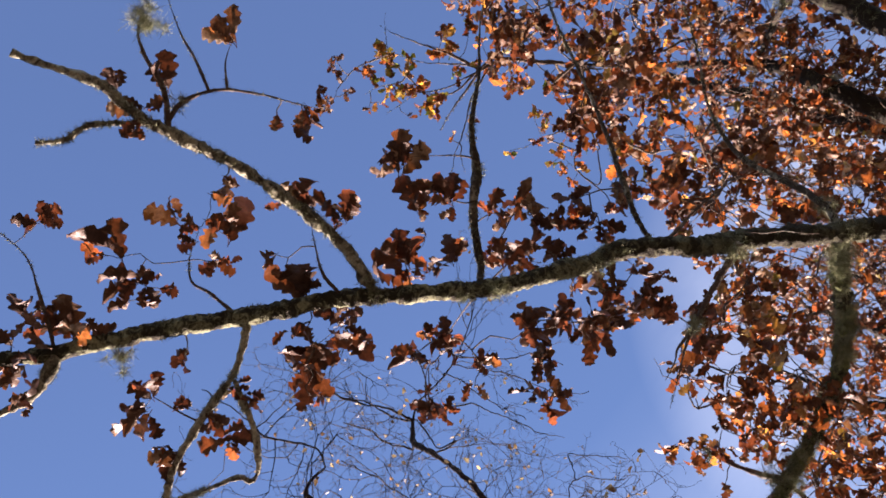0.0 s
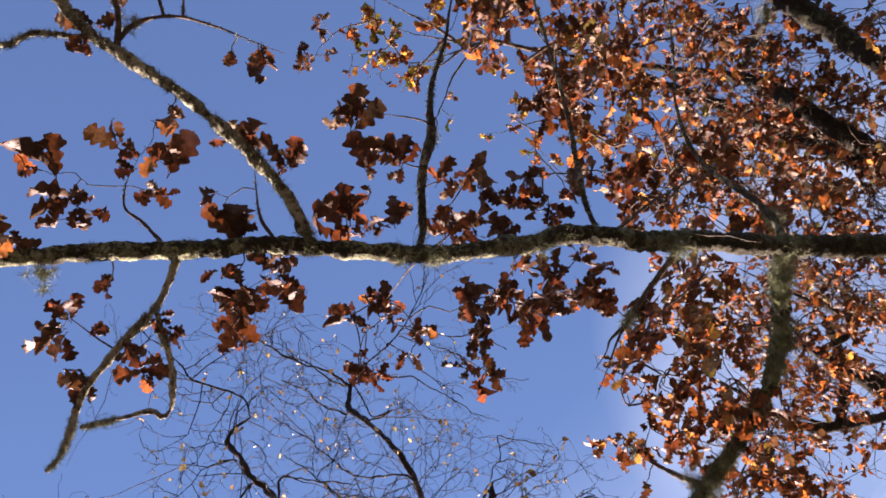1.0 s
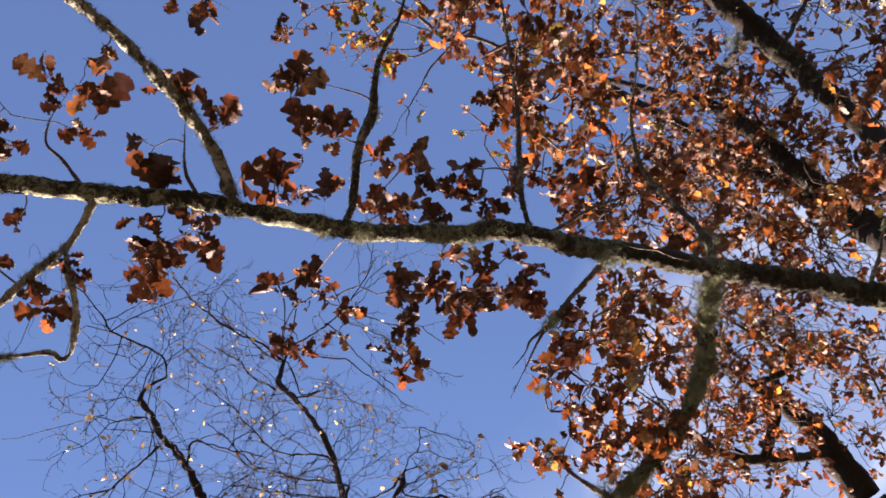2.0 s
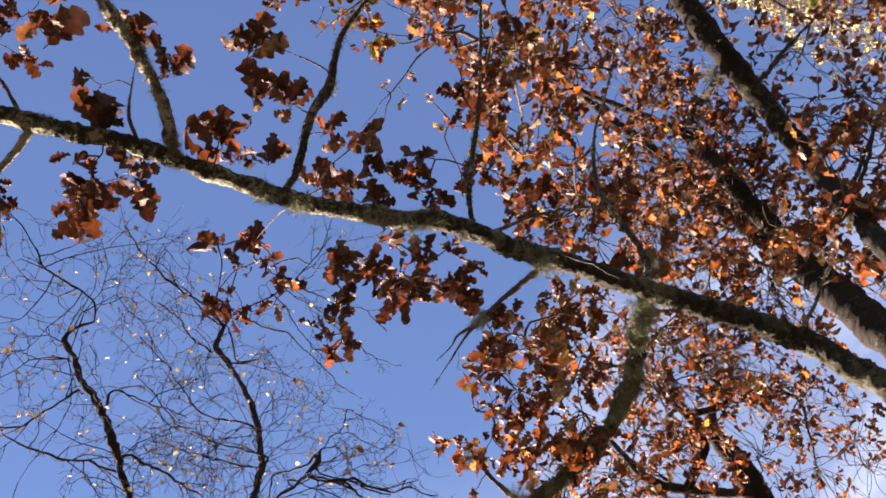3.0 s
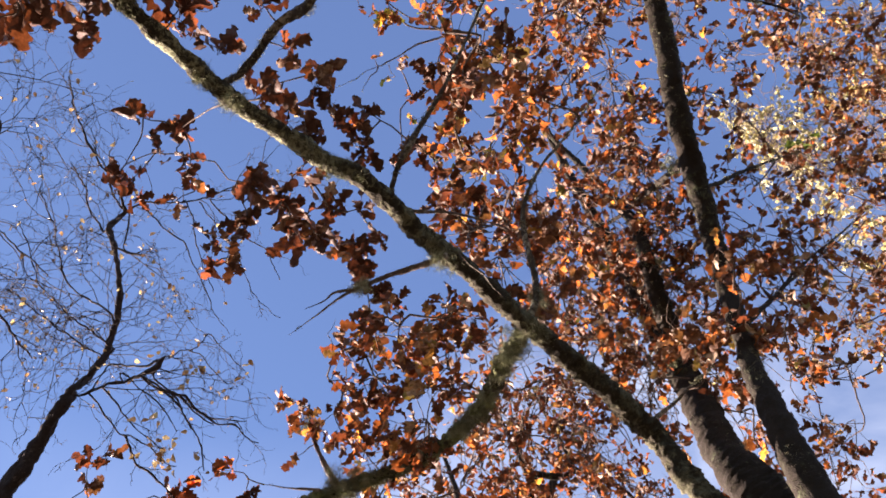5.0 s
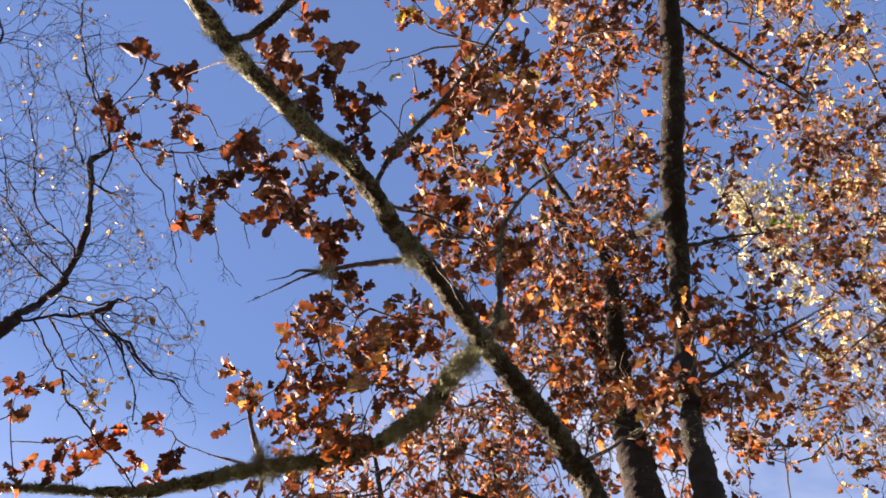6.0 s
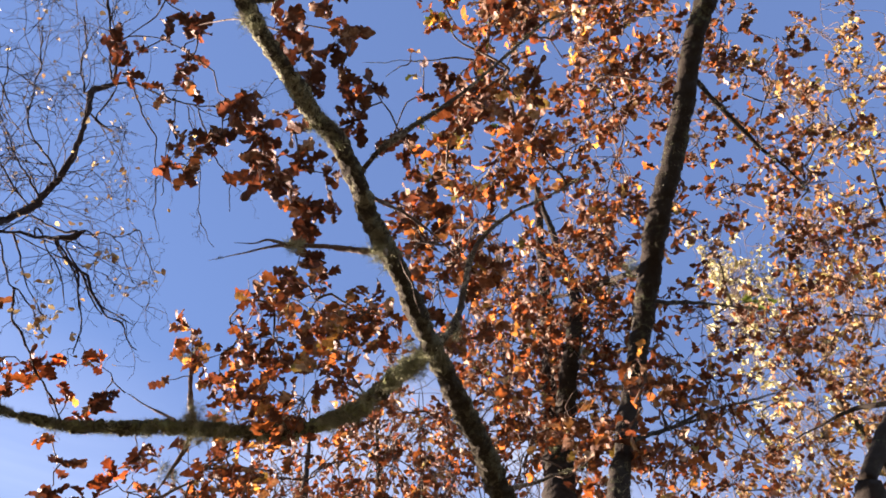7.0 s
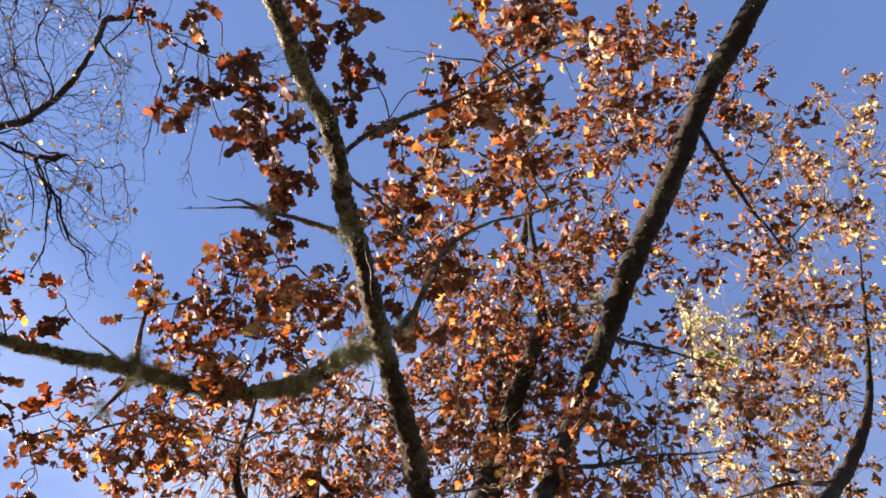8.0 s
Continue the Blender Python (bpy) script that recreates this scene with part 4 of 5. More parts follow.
stem(birch, [(-1.531, 2.275, 4.920, 0.0062), (-1.490, 2.289, 4.905, 0.0057), (-1.479, 2.356, 4.890, 0.0052), (-1.474, 2.429, 4.875, 0.0047), (-1.463, 2.492, 4.860, 0.0042), (-1.407, 2.515, 4.845, 0.0037), (-1.386, 2.546, 4.830, 0.0032), (-1.383, 2.614, 4.815, 0.0027), (-1.361, 2.635, 4.800, 0.0022)], 6)
stem(birch, [(-1.891, 2.325, 5.000, 0.0040), (-1.838, 2.360, 4.962, 0.0035), (-1.786, 2.410, 4.925, 0.0030), (-1.780, 2.480, 4.887, 0.0025), (-1.733, 2.531, 4.850, 0.0020)], 6)
stem(birch, [(-1.775, 2.124, 5.000, 0.0040), (-1.783, 2.240, 4.970, 0.0035), (-1.783, 2.331, 4.940, 0.0030), (-1.758, 2.398, 4.910, 0.0025), (-1.724, 2.439, 4.880, 0.0020)], 6)
stem(birch, [(-1.664, 2.081, 5.000, 0.0035), (-1.632, 2.179, 4.970, 0.0031), (-1.615, 2.265, 4.940, 0.0027), (-1.606, 2.330, 4.910, 0.0024), (-1.623, 2.407, 4.880, 0.0020)], 6)
stem(birch, [(-1.526, 2.298, 5.300, 0.0030), (-1.481, 2.357, 5.267, 0.0025), (-1.472, 2.442, 5.233, 0.0020), (-1.460, 2.513, 5.200, 0.0015)], 6)
stem(birch, [(-1.515, 2.412, 5.600, 0.0030), (-1.511, 2.536, 5.567, 0.0025), (-1.507, 2.646, 5.533, 0.0020), (-1.497, 2.699, 5.500, 0.0015)], 6)
stem(birch, [(-1.935, 2.459, 5.000, 0.0055), (-1.910, 2.586, 4.970, 0.0051), (-1.908, 2.773, 4.940, 0.0047), (-1.882, 2.875, 4.910, 0.0044), (-1.860, 2.979, 4.880, 0.0040)], 6)
# ---- the golden tree ----
gold = thing("maple_tree", (1.5, 5.9, 0), "autumn tree with golden-orange leaves and a leaning dark stem", "tree", "trees")
WOOD["maple_tree"] = []
back_stem(gold, [(1.5, 5.9, -0.1, 0.16), (1.55, 5.6, 1.5, 0.12), (1.65, 5.2, 3.4, 0.105), (1.85, 4.9, 4.7, 0.095), (2.12, 4.8, 5.55, 0.085)])
back_stem(gold, [(2.132, 4.797, 5.600, 0.0537), (2.547, 4.963, 6.200, 0.0539), (2.983, 5.095, 6.800, 0.0495), (3.277, 4.964, 7.300, 0.0385), (3.427, 4.765, 7.800, 0.0295), (3.522, 4.396, 8.400, 0.0233), (3.571, 3.954, 9.000, 0.0183), (3.549, 3.580, 9.500, 0.0106)])
back_stem(gold, [(2.753, 5.013, 6.500, 0.0220), (2.561, 5.191, 6.700, 0.0181), (2.291, 5.417, 6.800, 0.0153), (1.935, 5.523, 6.700, 0.0102)])
far_tree = thing("willow_tree", (4.2, 9.2, 0), "distant tree with pale yellow sunlit leaves", "tree", "trees")
WOOD["willow_tree"] = []
back_stem(far_tree, [(4.2, 9.2, -0.1, 0.16), (4.1, 8.8, 3.0, 0.11), (3.7, 7.6, 6.5, 0.07), (3.2, 6.4, 8.8, 0.03)])

# ---- foliage ----
sprays((-0.346, 0.039, 4.400, -0.311, 0.086, 4.401), (-0.358, 0.029, 4.400, -0.355, -0.021, 4.407), (-0.359, 0.049, 4.410, -0.305, 0.030, 4.420),
     (-0.427, 0.240, 4.380, -0.347, 0.158, 4.397), (-0.420, 0.202, 4.380, -0.405, 0.148, 4.387), (-0.474, 0.290, 4.380, -0.470, 0.208, 4.396),
     (-0.489, 0.299, 4.380, -0.442, 0.313, 4.351), (-0.507, 0.279, 4.380, -0.520, 0.211, 4.373), (-0.503, 0.325, 4.380, -0.551, 0.356, 4.397),
     (-0.533, 0.311, 4.380, -0.567, 0.346, 4.382), (-0.546, 0.275, 4.380, -0.567, 0.235, 4.395), (-0.477, 0.323, 4.380, -0.455, 0.353, 4.356))
sprays((-0.495, 0.293, 4.370, -0.533, 0.260, 4.363), (-0.498, 0.359, 4.360, -0.502, 0.401, 4.342), (-0.318, 0.380, 4.400, -0.289, 0.301, 4.397),
     (-0.303, 0.384, 4.400, -0.268, 0.342, 4.399), (-0.322, 0.441, 4.400, -0.295, 0.401, 4.371), (-0.301, 0.458, 4.400, -0.311, 0.500, 4.381),
     (-0.368, 0.435, 4.400, -0.388, 0.393, 4.384), (-0.316, 0.483, 4.410, -0.370, 0.465, 4.426), (-0.346, 0.533, 4.410, -0.239, 0.569, 4.418),
     (-0.331, 0.519, 4.410, -0.284, 0.482, 4.388), (-0.410, 0.488, 4.370, -0.445, 0.457, 4.380), (-0.416, 0.501, 4.370, -0.428, 0.542, 4.347))
sprays((-0.409, 0.535, 4.370, -0.387, 0.557, 4.371), (-0.404, 0.515, 4.370, -0.386, 0.477, 4.346), (-0.377, 0.657, 4.400, -0.390, 0.609, 4.370),
     (-0.475, 0.753, 4.360, -0.417, 0.690, 4.374), (-0.479, 0.747, 4.360, -0.367, 0.719, 4.340), (-0.467, 0.755, 4.360, -0.430, 0.783, 4.341),
     (-0.482, 0.739, 4.350, -0.514, 0.725, 4.369), (-0.434, 0.685, 4.360, -0.417, 0.656, 4.374), (-0.222, 0.463, 4.360, -0.234, 0.516, 4.344),
     (-0.165, 0.490, 4.340, -0.185, 0.529, 4.358), (-0.223, 0.700, 4.380, -0.142, 0.719, 4.377), (-0.208, 0.686, 4.380, -0.167, 0.654, 4.384))
sprays((-0.228, 0.708, 4.380, -0.194, 0.735, 4.360), (-0.219, 0.649, 4.360, -0.244, 0.613, 4.377), (-0.239, 0.841, 4.380, -0.167, 0.839, 4.385),
     (-0.248, 0.822, 4.380, -0.212, 0.769, 4.398), (-0.263, 0.833, 4.380, -0.256, 0.806, 4.395), (-0.251, 0.849, 4.380, -0.200, 0.862, 4.365),
     (-0.096, 0.998, 4.460, 0.022, 0.984, 4.448), (-0.078, 0.984, 4.460, -0.050, 0.917, 4.438), (-0.068, 0.995, 4.460, -0.007, 1.007, 4.437),
     (-0.095, 0.982, 4.460, -0.102, 0.917, 4.433), (-0.078, 1.005, 4.460, -0.037, 1.016, 4.445), (-0.204, 1.067, 4.450, -0.119, 1.008, 4.450))
sprays((-0.196, 1.074, 4.450, -0.121, 1.052, 4.420), (-0.173, 1.061, 4.450, -0.155, 1.098, 4.454), (-0.203, 1.076, 4.450, -0.230, 1.098, 4.437),
     (-0.167, 1.170, 4.450, -0.098, 1.113, 4.435), (-0.160, 1.170, 4.450, -0.084, 1.170, 4.461), (-0.187, 1.181, 4.450, -0.223, 1.156, 4.444),
     (-0.145, 1.148, 4.450, -0.127, 1.107, 4.436), (-0.195, 1.310, 4.460, -0.109, 1.320, 4.454), (-0.187, 1.316, 4.460, -0.164, 1.272, 4.465),
     (-0.193, 1.388, 4.480, -0.204, 1.313, 4.453), (-0.173, 1.461, 4.480, -0.117, 1.446, 4.499), (-0.179, 1.472, 4.480, -0.132, 1.482, 4.451))
sprays((-0.190, 1.475, 4.480, -0.212, 1.545, 4.487), (-0.199, 1.466, 4.480, -0.248, 1.502, 4.492), (-0.193, 1.447, 4.480, -0.172, 1.395, 4.451),
     (-0.354, 1.037, 4.380, -0.308, 0.966, 4.389), (-0.360, 1.047, 4.380, -0.280, 0.992, 4.368), (-0.352, 1.055, 4.380, -0.284, 1.052, 4.379),
     (-0.385, 1.041, 4.380, -0.339, 0.944, 4.350), (-0.384, 1.051, 4.380, -0.419, 1.011, 4.352), (-0.381, 1.115, 4.380, -0.331, 1.077, 4.359),
     (-0.369, 1.129, 4.380, -0.395, 1.179, 4.398), (-0.396, 1.107, 4.380, -0.377, 1.066, 4.360), (-0.275, 1.094, 4.400, -0.253, 1.072, 4.408))
sprays((-0.347, 1.200, 4.420, -0.274, 1.172, 4.436), (-0.328, 1.208, 4.420, -0.278, 1.225, 4.437), (-0.355, 1.194, 4.420, -0.328, 1.143, 4.407),
     (-0.344, 1.370, 4.420, -0.260, 1.328, 4.408), (-0.338, 1.385, 4.430, -0.266, 1.398, 4.426), (-0.329, 1.404, 4.440, -0.266, 1.459, 4.449),
     (-0.342, 1.389, 4.420, -0.355, 1.425, 4.395), (-0.334, 1.353, 4.400, -0.357, 1.316, 4.407), (0.195, 0.480, 4.400, 0.281, 0.461, 4.410),
     (0.185, 0.456, 4.400, 0.207, 0.402, 4.413), (0.026, 0.198, 4.330, 0.068, 0.174, 4.302), (0.032, 0.204, 4.330, 0.067, 0.207, 4.347))
sprays((0.050, 0.321, 4.360, 0.127, 0.311, 4.335), (-0.012, 0.262, 4.320, 0.003, 0.225, 4.307), (-0.010, 0.276, 4.320, 0.018, 0.310, 4.321),
     (-0.030, 0.238, 4.310, -0.025, 0.181, 4.326), (-0.046, 0.255, 4.280, -0.080, 0.223, 4.267), (-0.063, 0.250, 4.280, -0.102, 0.247, 4.296),
     (-0.061, 0.263, 4.280, -0.089, 0.273, 4.277), (0.016, 0.607, 4.360, -0.022, 0.603, 4.346), (0.040, 0.674, 4.360, -0.008, 0.663, 4.346),
     (0.051, 0.680, 4.360, -0.003, 0.694, 4.339), (-0.007, 0.657, 4.350, -0.035, 0.698, 4.324), (-0.599, 0.024, 4.350, -0.540, -0.005, 4.327))
sprays((-0.621, 0.082, 4.330, -0.603, 0.032, 4.334), (-0.608, 0.076, 4.330, -0.573, 0.047, 4.350), (-0.594, 0.087, 4.340, -0.552, 0.065, 4.318),
     (-0.633, 0.153, 4.330, -0.528, 0.119, 4.302), (-0.648, 0.161, 4.330, -0.589, 0.148, 4.349), (-0.632, 0.127, 4.330, -0.607, 0.106, 4.327),
     (-0.639, 0.191, 4.320, -0.609, 0.232, 4.310), (-0.661, 0.009, 4.300, -0.624, -0.021, 4.282), (-0.729, 0.031, 4.280, -0.716, -0.012, 4.280),
     (-0.713, 0.043, 4.280, -0.754, 0.001, 4.291), (-0.820, 0.052, 4.270, -0.794, 0.022, 4.263), (-0.816, 0.071, 4.270, -0.840, 0.055, 4.261))
sprays((-0.757, 0.366, 4.230, -0.688, 0.338, 4.203), (-0.741, 0.373, 4.230, -0.694, 0.375, 4.246), (-0.787, 0.349, 4.230, -0.768, 0.301, 4.202),
     (-0.798, 0.348, 4.220, -0.856, 0.282, 4.215), (-0.806, 0.363, 4.220, -0.875, 0.339, 4.232), (-0.814, 0.367, 4.220, -0.857, 0.391, 4.197),
     (-0.797, 0.428, 4.240, -0.774, 0.465, 4.247), (-0.647, 0.442, 4.300, -0.691, 0.421, 4.317), (-0.718, 0.583, 4.250, -0.699, 0.616, 4.252),
     (-0.720, 0.576, 4.250, -0.743, 0.553, 4.259), (-0.751, 0.612, 4.250, -0.782, 0.655, 4.225), (-0.797, 0.509, 4.230, -0.844, 0.538, 4.222))
sprays((-0.883, 0.573, 4.260, -0.867, 0.642, 4.237), (-0.886, 0.567, 4.250, -0.914, 0.503, 4.262), (-0.893, 0.583, 4.250, -0.933, 0.594, 4.235),
     (-0.906, 0.432, 4.210, -0.920, 0.373, 4.203), (-0.914, 0.442, 4.210, -0.967, 0.415, 4.230), (-0.928, 0.451, 4.210, -0.979, 0.463, 4.223),
     (-0.620, 0.784, 4.380, -0.584, 0.761, 4.399), (-0.634, 0.811, 4.380, -0.684, 0.875, 4.373), (-0.655, 0.809, 4.390, -0.694, 0.724, 4.384),
     (-0.676, 0.822, 4.400, -0.737, 0.859, 4.406), (-0.695, 0.799, 4.400, -0.659, 0.729, 4.394), (-0.714, 0.810, 4.400, -0.820, 0.810, 4.385))
sprays((-0.568, 0.871, 4.380, -0.530, 0.936, 4.370), (-0.545, 0.862, 4.360, -0.513, 0.809, 4.337), (-0.579, 0.892, 4.390, -0.590, 0.955, 4.379),
     (-0.616, 0.908, 4.400, -0.668, 0.965, 4.419))
clusters((0.16, 1.80, 5.00, 6, 0.80), (0.16, 1.87, 5.00, 6, 0.80), (0.02, 1.84, 5.00, 5, 0.70),
     (-0.16, 1.97, 4.90, 5, 0.70), (0.13, 1.96, 5.00, 6, 0.80), (-0.74, 1.40, 4.90, 8, 1.00),
     (-0.83, 1.30, 4.95, 4, 1.10), (-1.06, 1.42, 5.00, 8, 1.00), (-0.84, 1.56, 4.90, 5, 0.90),
     (-0.65, 1.68, 4.80, 8, 1.20), (-0.79, 1.81, 4.90, 8, 1.00), (-0.99, 1.96, 5.00, 6, 1.00))
clusters((-0.58, 1.87, 4.70, 8, 1.10), (-0.54, 1.98, 4.70, 6, 1.10), (-0.41, 1.66, 4.50, 4, 1.00),
     (-0.06, 1.87, 4.70, 6, 1.00), (-0.12, 1.65, 4.60, 4, 0.90), (-0.20, 1.75, 4.55, 6, 1.00),
     (-0.30, 1.56, 4.45, 5, 0.90), (-0.57, 1.77, 4.70, 5, 1.00), (0.48, 1.54, 5.20, 6, 0.80),
     (0.48, 1.68, 5.20, 6, 0.80), (0.36, 1.57, 5.10, 6, 0.80), (0.26, 1.73, 5.10, 5, 0.80))
clusters((-2.09, 2.35, 5.00, 5, 1.00), (-2.01, 2.39, 5.00, 4, 1.00), (-2.19, 2.44, 5.00, 5, 1.00),
     (-2.04, 2.64, 4.95, 5, 0.90), (-2.24, 2.67, 4.90, 5, 1.00), (-2.16, 2.75, 4.90, 5, 1.00),
     (-2.30, 2.70, 4.85, 5, 1.00), (-2.08, 2.81, 4.90, 4, 1.00), (-2.34, 2.47, 5.00, 5, 1.00),
     (-0.05, 1.96, 4.75, 6, 1.00), (-0.04, 2.04, 4.75, 5, 0.90), (-0.05, 2.16, 4.80, 5, 0.90))
clusters((-0.14, 2.15, 4.70, 4, 0.80), (-0.12, 1.86, 4.65, 1, 0.80), (-0.17, 1.47, 4.60, 5, 1.00),
     (-0.31, 1.41, 4.60, 5, 1.00), (-0.33, 1.49, 4.55, 5, 0.90), (-0.21, 1.58, 4.60, 5, 1.00),
     (-0.17, 1.68, 4.60, 5, 1.00), (-0.22, 1.74, 4.60, 5, 1.00), (-0.28, 1.54, 4.50, 2, 0.90),
     (0.04, 1.72, 5.00, 2, 0.60), (0.10, 1.80, 5.00, 5, 0.90), (-0.99, 1.50, 5.30, 4, 1.00))
clusters((-0.93, 1.58, 5.30, 5, 1.00), (-1.15, 1.52, 5.30, 6, 1.00), (-1.19, 1.60, 5.30, 5, 1.00),
     (-0.86, 1.50, 5.30, 5, 1.00), (-0.92, 1.67, 5.20, 5, 1.00), (-1.05, 1.68, 5.20, 4, 0.80),
     (-0.97, 1.84, 4.95, 5, 1.00), (-1.01, 1.91, 4.95, 4, 1.00), (-0.88, 1.88, 4.95, 5, 1.00),
     (-0.80, 1.82, 4.95, 6, 1.00), (-0.67, 1.74, 4.90, 9, 1.20), (-0.62, 1.85, 4.90, 8, 1.10))
clusters((-0.66, 1.94, 4.85, 8, 1.20), (-0.61, 2.01, 4.80, 8, 1.10), (-0.42, 1.76, 4.60, 4, 1.00),
     (-0.43, 1.88, 4.60, 5, 1.00), (-0.52, 2.07, 4.75, 9, 1.00), (-0.46, 2.12, 4.75, 8, 1.00),
     (-0.50, 2.19, 4.75, 8, 1.00), (-0.34, 1.92, 4.55, 5, 0.80), (-0.35, 2.07, 4.60, 4, 0.70))
clusters((-1.67, 2.78, 5.00, 7, 1.00), (-1.94, 2.72, 5.00, 7, 1.00), (-1.87, 2.74, 5.00, 6, 1.00),
     (-2.01, 2.83, 5.00, 6, 1.10), (-1.84, 2.91, 4.95, 5, 1.00), (-1.92, 3.05, 4.85, 5, 1.00),
     (-1.78, 3.00, 4.90, 5, 1.00), (-1.67, 3.24, 4.75, 8, 1.10), (-2.04, 2.70, 4.95, 5, 1.00), mat=M_RED)
clusters((-1.66, 2.92, 4.95, 10, 1.10), (-1.90, 3.15, 4.80, 7, 1.00), (-1.56, 3.17, 4.84, 2, 1.00),
     (-1.83, 3.31, 4.70, 8, 1.00), (-1.95, 3.21, 4.70, 8, 1.00), (-1.77, 3.38, 4.70, 8, 1.00),
     (-2.04, 3.40, 4.70, 8, 1.00))
clusters((-1.43, 2.99, 5.10, 2, 1.00), (-1.14, 2.90, 5.10, 5, 1.00), (-1.15, 2.96, 5.00, 5, 1.00),
     (-0.58, 2.32, 4.60, 8, 1.00), (-0.47, 2.24, 4.55, 8, 1.00))
turning((0.22, 1.66, 8.30, 11, 1.01), (0.37, 1.87, 8.40, 13, 1.01), (0.41, 1.76, 8.27, 8, 1.01),
     (0.12, 1.94, 8.21, 8, 1.01), (0.07, 2.21, 8.35, 13, 1.01), (0.01, 2.27, 8.38, 8, 1.01),
     (0.19, 2.08, 8.23, 10, 1.01), (0.11, 1.84, 8.24, 6, 0.90), (0.47, 2.30, 8.39, 6, 1.01),
     (0.38, 2.66, 8.34, 10, 1.01), (0.31, 2.76, 8.20, 6, 1.01), (0.31, 2.91, 8.29, 4, 1.01),
     (0.36, 3.17, 8.40, 8, 1.12), (0.67, 2.39, 8.29, 8, 1.12), (0.59, 2.19, 8.20, 6, 1.01),
     (0.36, 1.99, 8.34, 6, 0.90))
turning((0.50, 2.30, 8.30, 11, 1.01), (0.42, 2.22, 8.40, 10, 1.01), (0.58, 2.20, 8.27, 10, 1.01),
     (0.35, 2.34, 8.21, 8, 1.01), (0.01, 2.56, 8.35, 4, 0.90), (-0.19, 2.62, 8.38, 2, 0.90),
     (-0.15, 2.40, 8.23, 2, 0.67), (0.42, 2.49, 8.24, 6, 0.90), (0.58, 2.56, 8.39, 4, 1.01),
     (-0.26, 3.21, 9.00, 6, 0.90), (0.10, 3.41, 9.10, 8, 1.01), (0.01, 3.46, 8.97, 8, 1.01),
     (-0.19, 3.61, 8.91, 10, 1.01), (-0.34, 3.79, 9.05, 8, 1.01), (0.11, 3.51, 9.08, 6, 1.01),
     (0.00, 3.72, 8.93, 10, 1.01), (-0.10, 3.92, 8.94, 10, 1.01), (-0.32, 3.98, 9.09, 8, 1.01),
     (-0.43, 3.89, 9.04, 6, 1.01), (0.13, 3.88, 8.90, 10, 1.01), (-0.12, 3.43, 8.98, 6, 0.90),
     (-0.31, 3.67, 9.10, 6, 0.90))
clusters((0.01, 1.37, 8.30, 6, 0.84), (-0.12, 1.42, 8.40, 6, 0.90), (0.27, 1.42, 8.27, 6, 0.90),
     (0.03, 1.53, 8.21, 4, 0.90), (0.18, 1.47, 8.35, 4, 0.90), (-0.06, 1.75, 8.38, 2, 0.78),
     (-0.06, 2.02, 8.23, 2, 0.67))
clusters((-0.58, 0.85, 4.34, 4, 0.85), (-0.62, 0.80, 4.34, 4, 0.85), (-0.68, 0.78, 4.32, 4, 0.85),
     (-0.60, 0.91, 4.34, 3, 0.80), (-0.76, 0.80, 4.30, 3, 0.90), (-0.58, 0.72, 4.32, 2, 0.70),
     (-0.71, 0.02, 4.26, 4, 0.80), (-0.78, 0.05, 4.22, 3, 0.80), (-0.60, 0.13, 4.28, 4, 0.75),
     (-0.61, 0.06, 4.28, 3, 0.75), (-0.60, 0.20, 4.28, 3, 0.70), (-0.66, 0.44, 4.28, 2, 0.60),
     (-0.74, 0.56, 4.25, 3, 0.60), (-0.77, 0.64, 4.25, 2, 0.60), (-0.92, 0.41, 4.20, 3, 0.70),
     (-0.82, 0.53, 4.23, 3, 0.70))
turning((0.17, 1.73, 8.30, 7, 1.05), (0.27, 1.82, 8.25, 8, 1.05), (0.35, 1.77, 8.35, 7, 1.05),
     (0.26, 1.96, 8.30, 6, 1.00), (0.14, 2.05, 8.30, 7, 1.05), (0.13, 2.22, 8.25, 8, 1.05),
     (0.02, 2.17, 8.30, 6, 1.00), (0.35, 2.72, 8.40, 6, 1.00), (0.09, 1.92, 8.30, 5, 1.00),
     (0.01, 1.81, 8.30, 3, 0.90))
clusters((-0.03, 1.41, 8.30, 4, 0.95), (-0.08, 1.38, 8.30, 4, 0.95), (0.23, 1.44, 8.30, 3, 0.95))


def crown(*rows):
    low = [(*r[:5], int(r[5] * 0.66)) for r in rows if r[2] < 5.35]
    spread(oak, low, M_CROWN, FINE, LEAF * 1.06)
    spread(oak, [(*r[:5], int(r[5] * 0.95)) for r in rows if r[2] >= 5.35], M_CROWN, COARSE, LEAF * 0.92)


def crown_b(*rows):
    spread(oak_b, rows, M_CROWN, COARSE, LEAF * 0.88)


def crown_gold(*rows):
    spread(gold, rows, M_GOLD, COARSE, LEAF * 0.95)


def crown_pale(*rows):
    spread(far_tree, rows, M_PALE, SMALL, LEAF * 0.6, 9)


crown((-1.30, 2.92, 5.30, 0.11, 0.25, 52), (-0.91, 2.65, 5.10, 0.10, 0.25, 48), (-0.84, 2.89, 5.10, 0.15, 0.30, 80),
     (-1.05, 3.06, 5.00, 0.16, 0.30, 92), (-0.56, 2.54, 4.80, 0.13, 0.25, 72), (-0.53, 2.91, 5.00, 0.17, 0.40, 88),
     (-0.80, 3.14, 5.00, 0.18, 0.40, 88), (-0.41, 2.69, 4.90, 0.12, 0.30, 60), (-1.38, 3.71, 5.30, 0.21, 0.50, 108),
     (-1.56, 3.68, 5.10, 0.20, 0.40, 80), (-1.25, 4.09, 5.60, 0.23, 0.60, 108), (-0.93, 4.20, 5.80, 0.24, 0.70, 120))
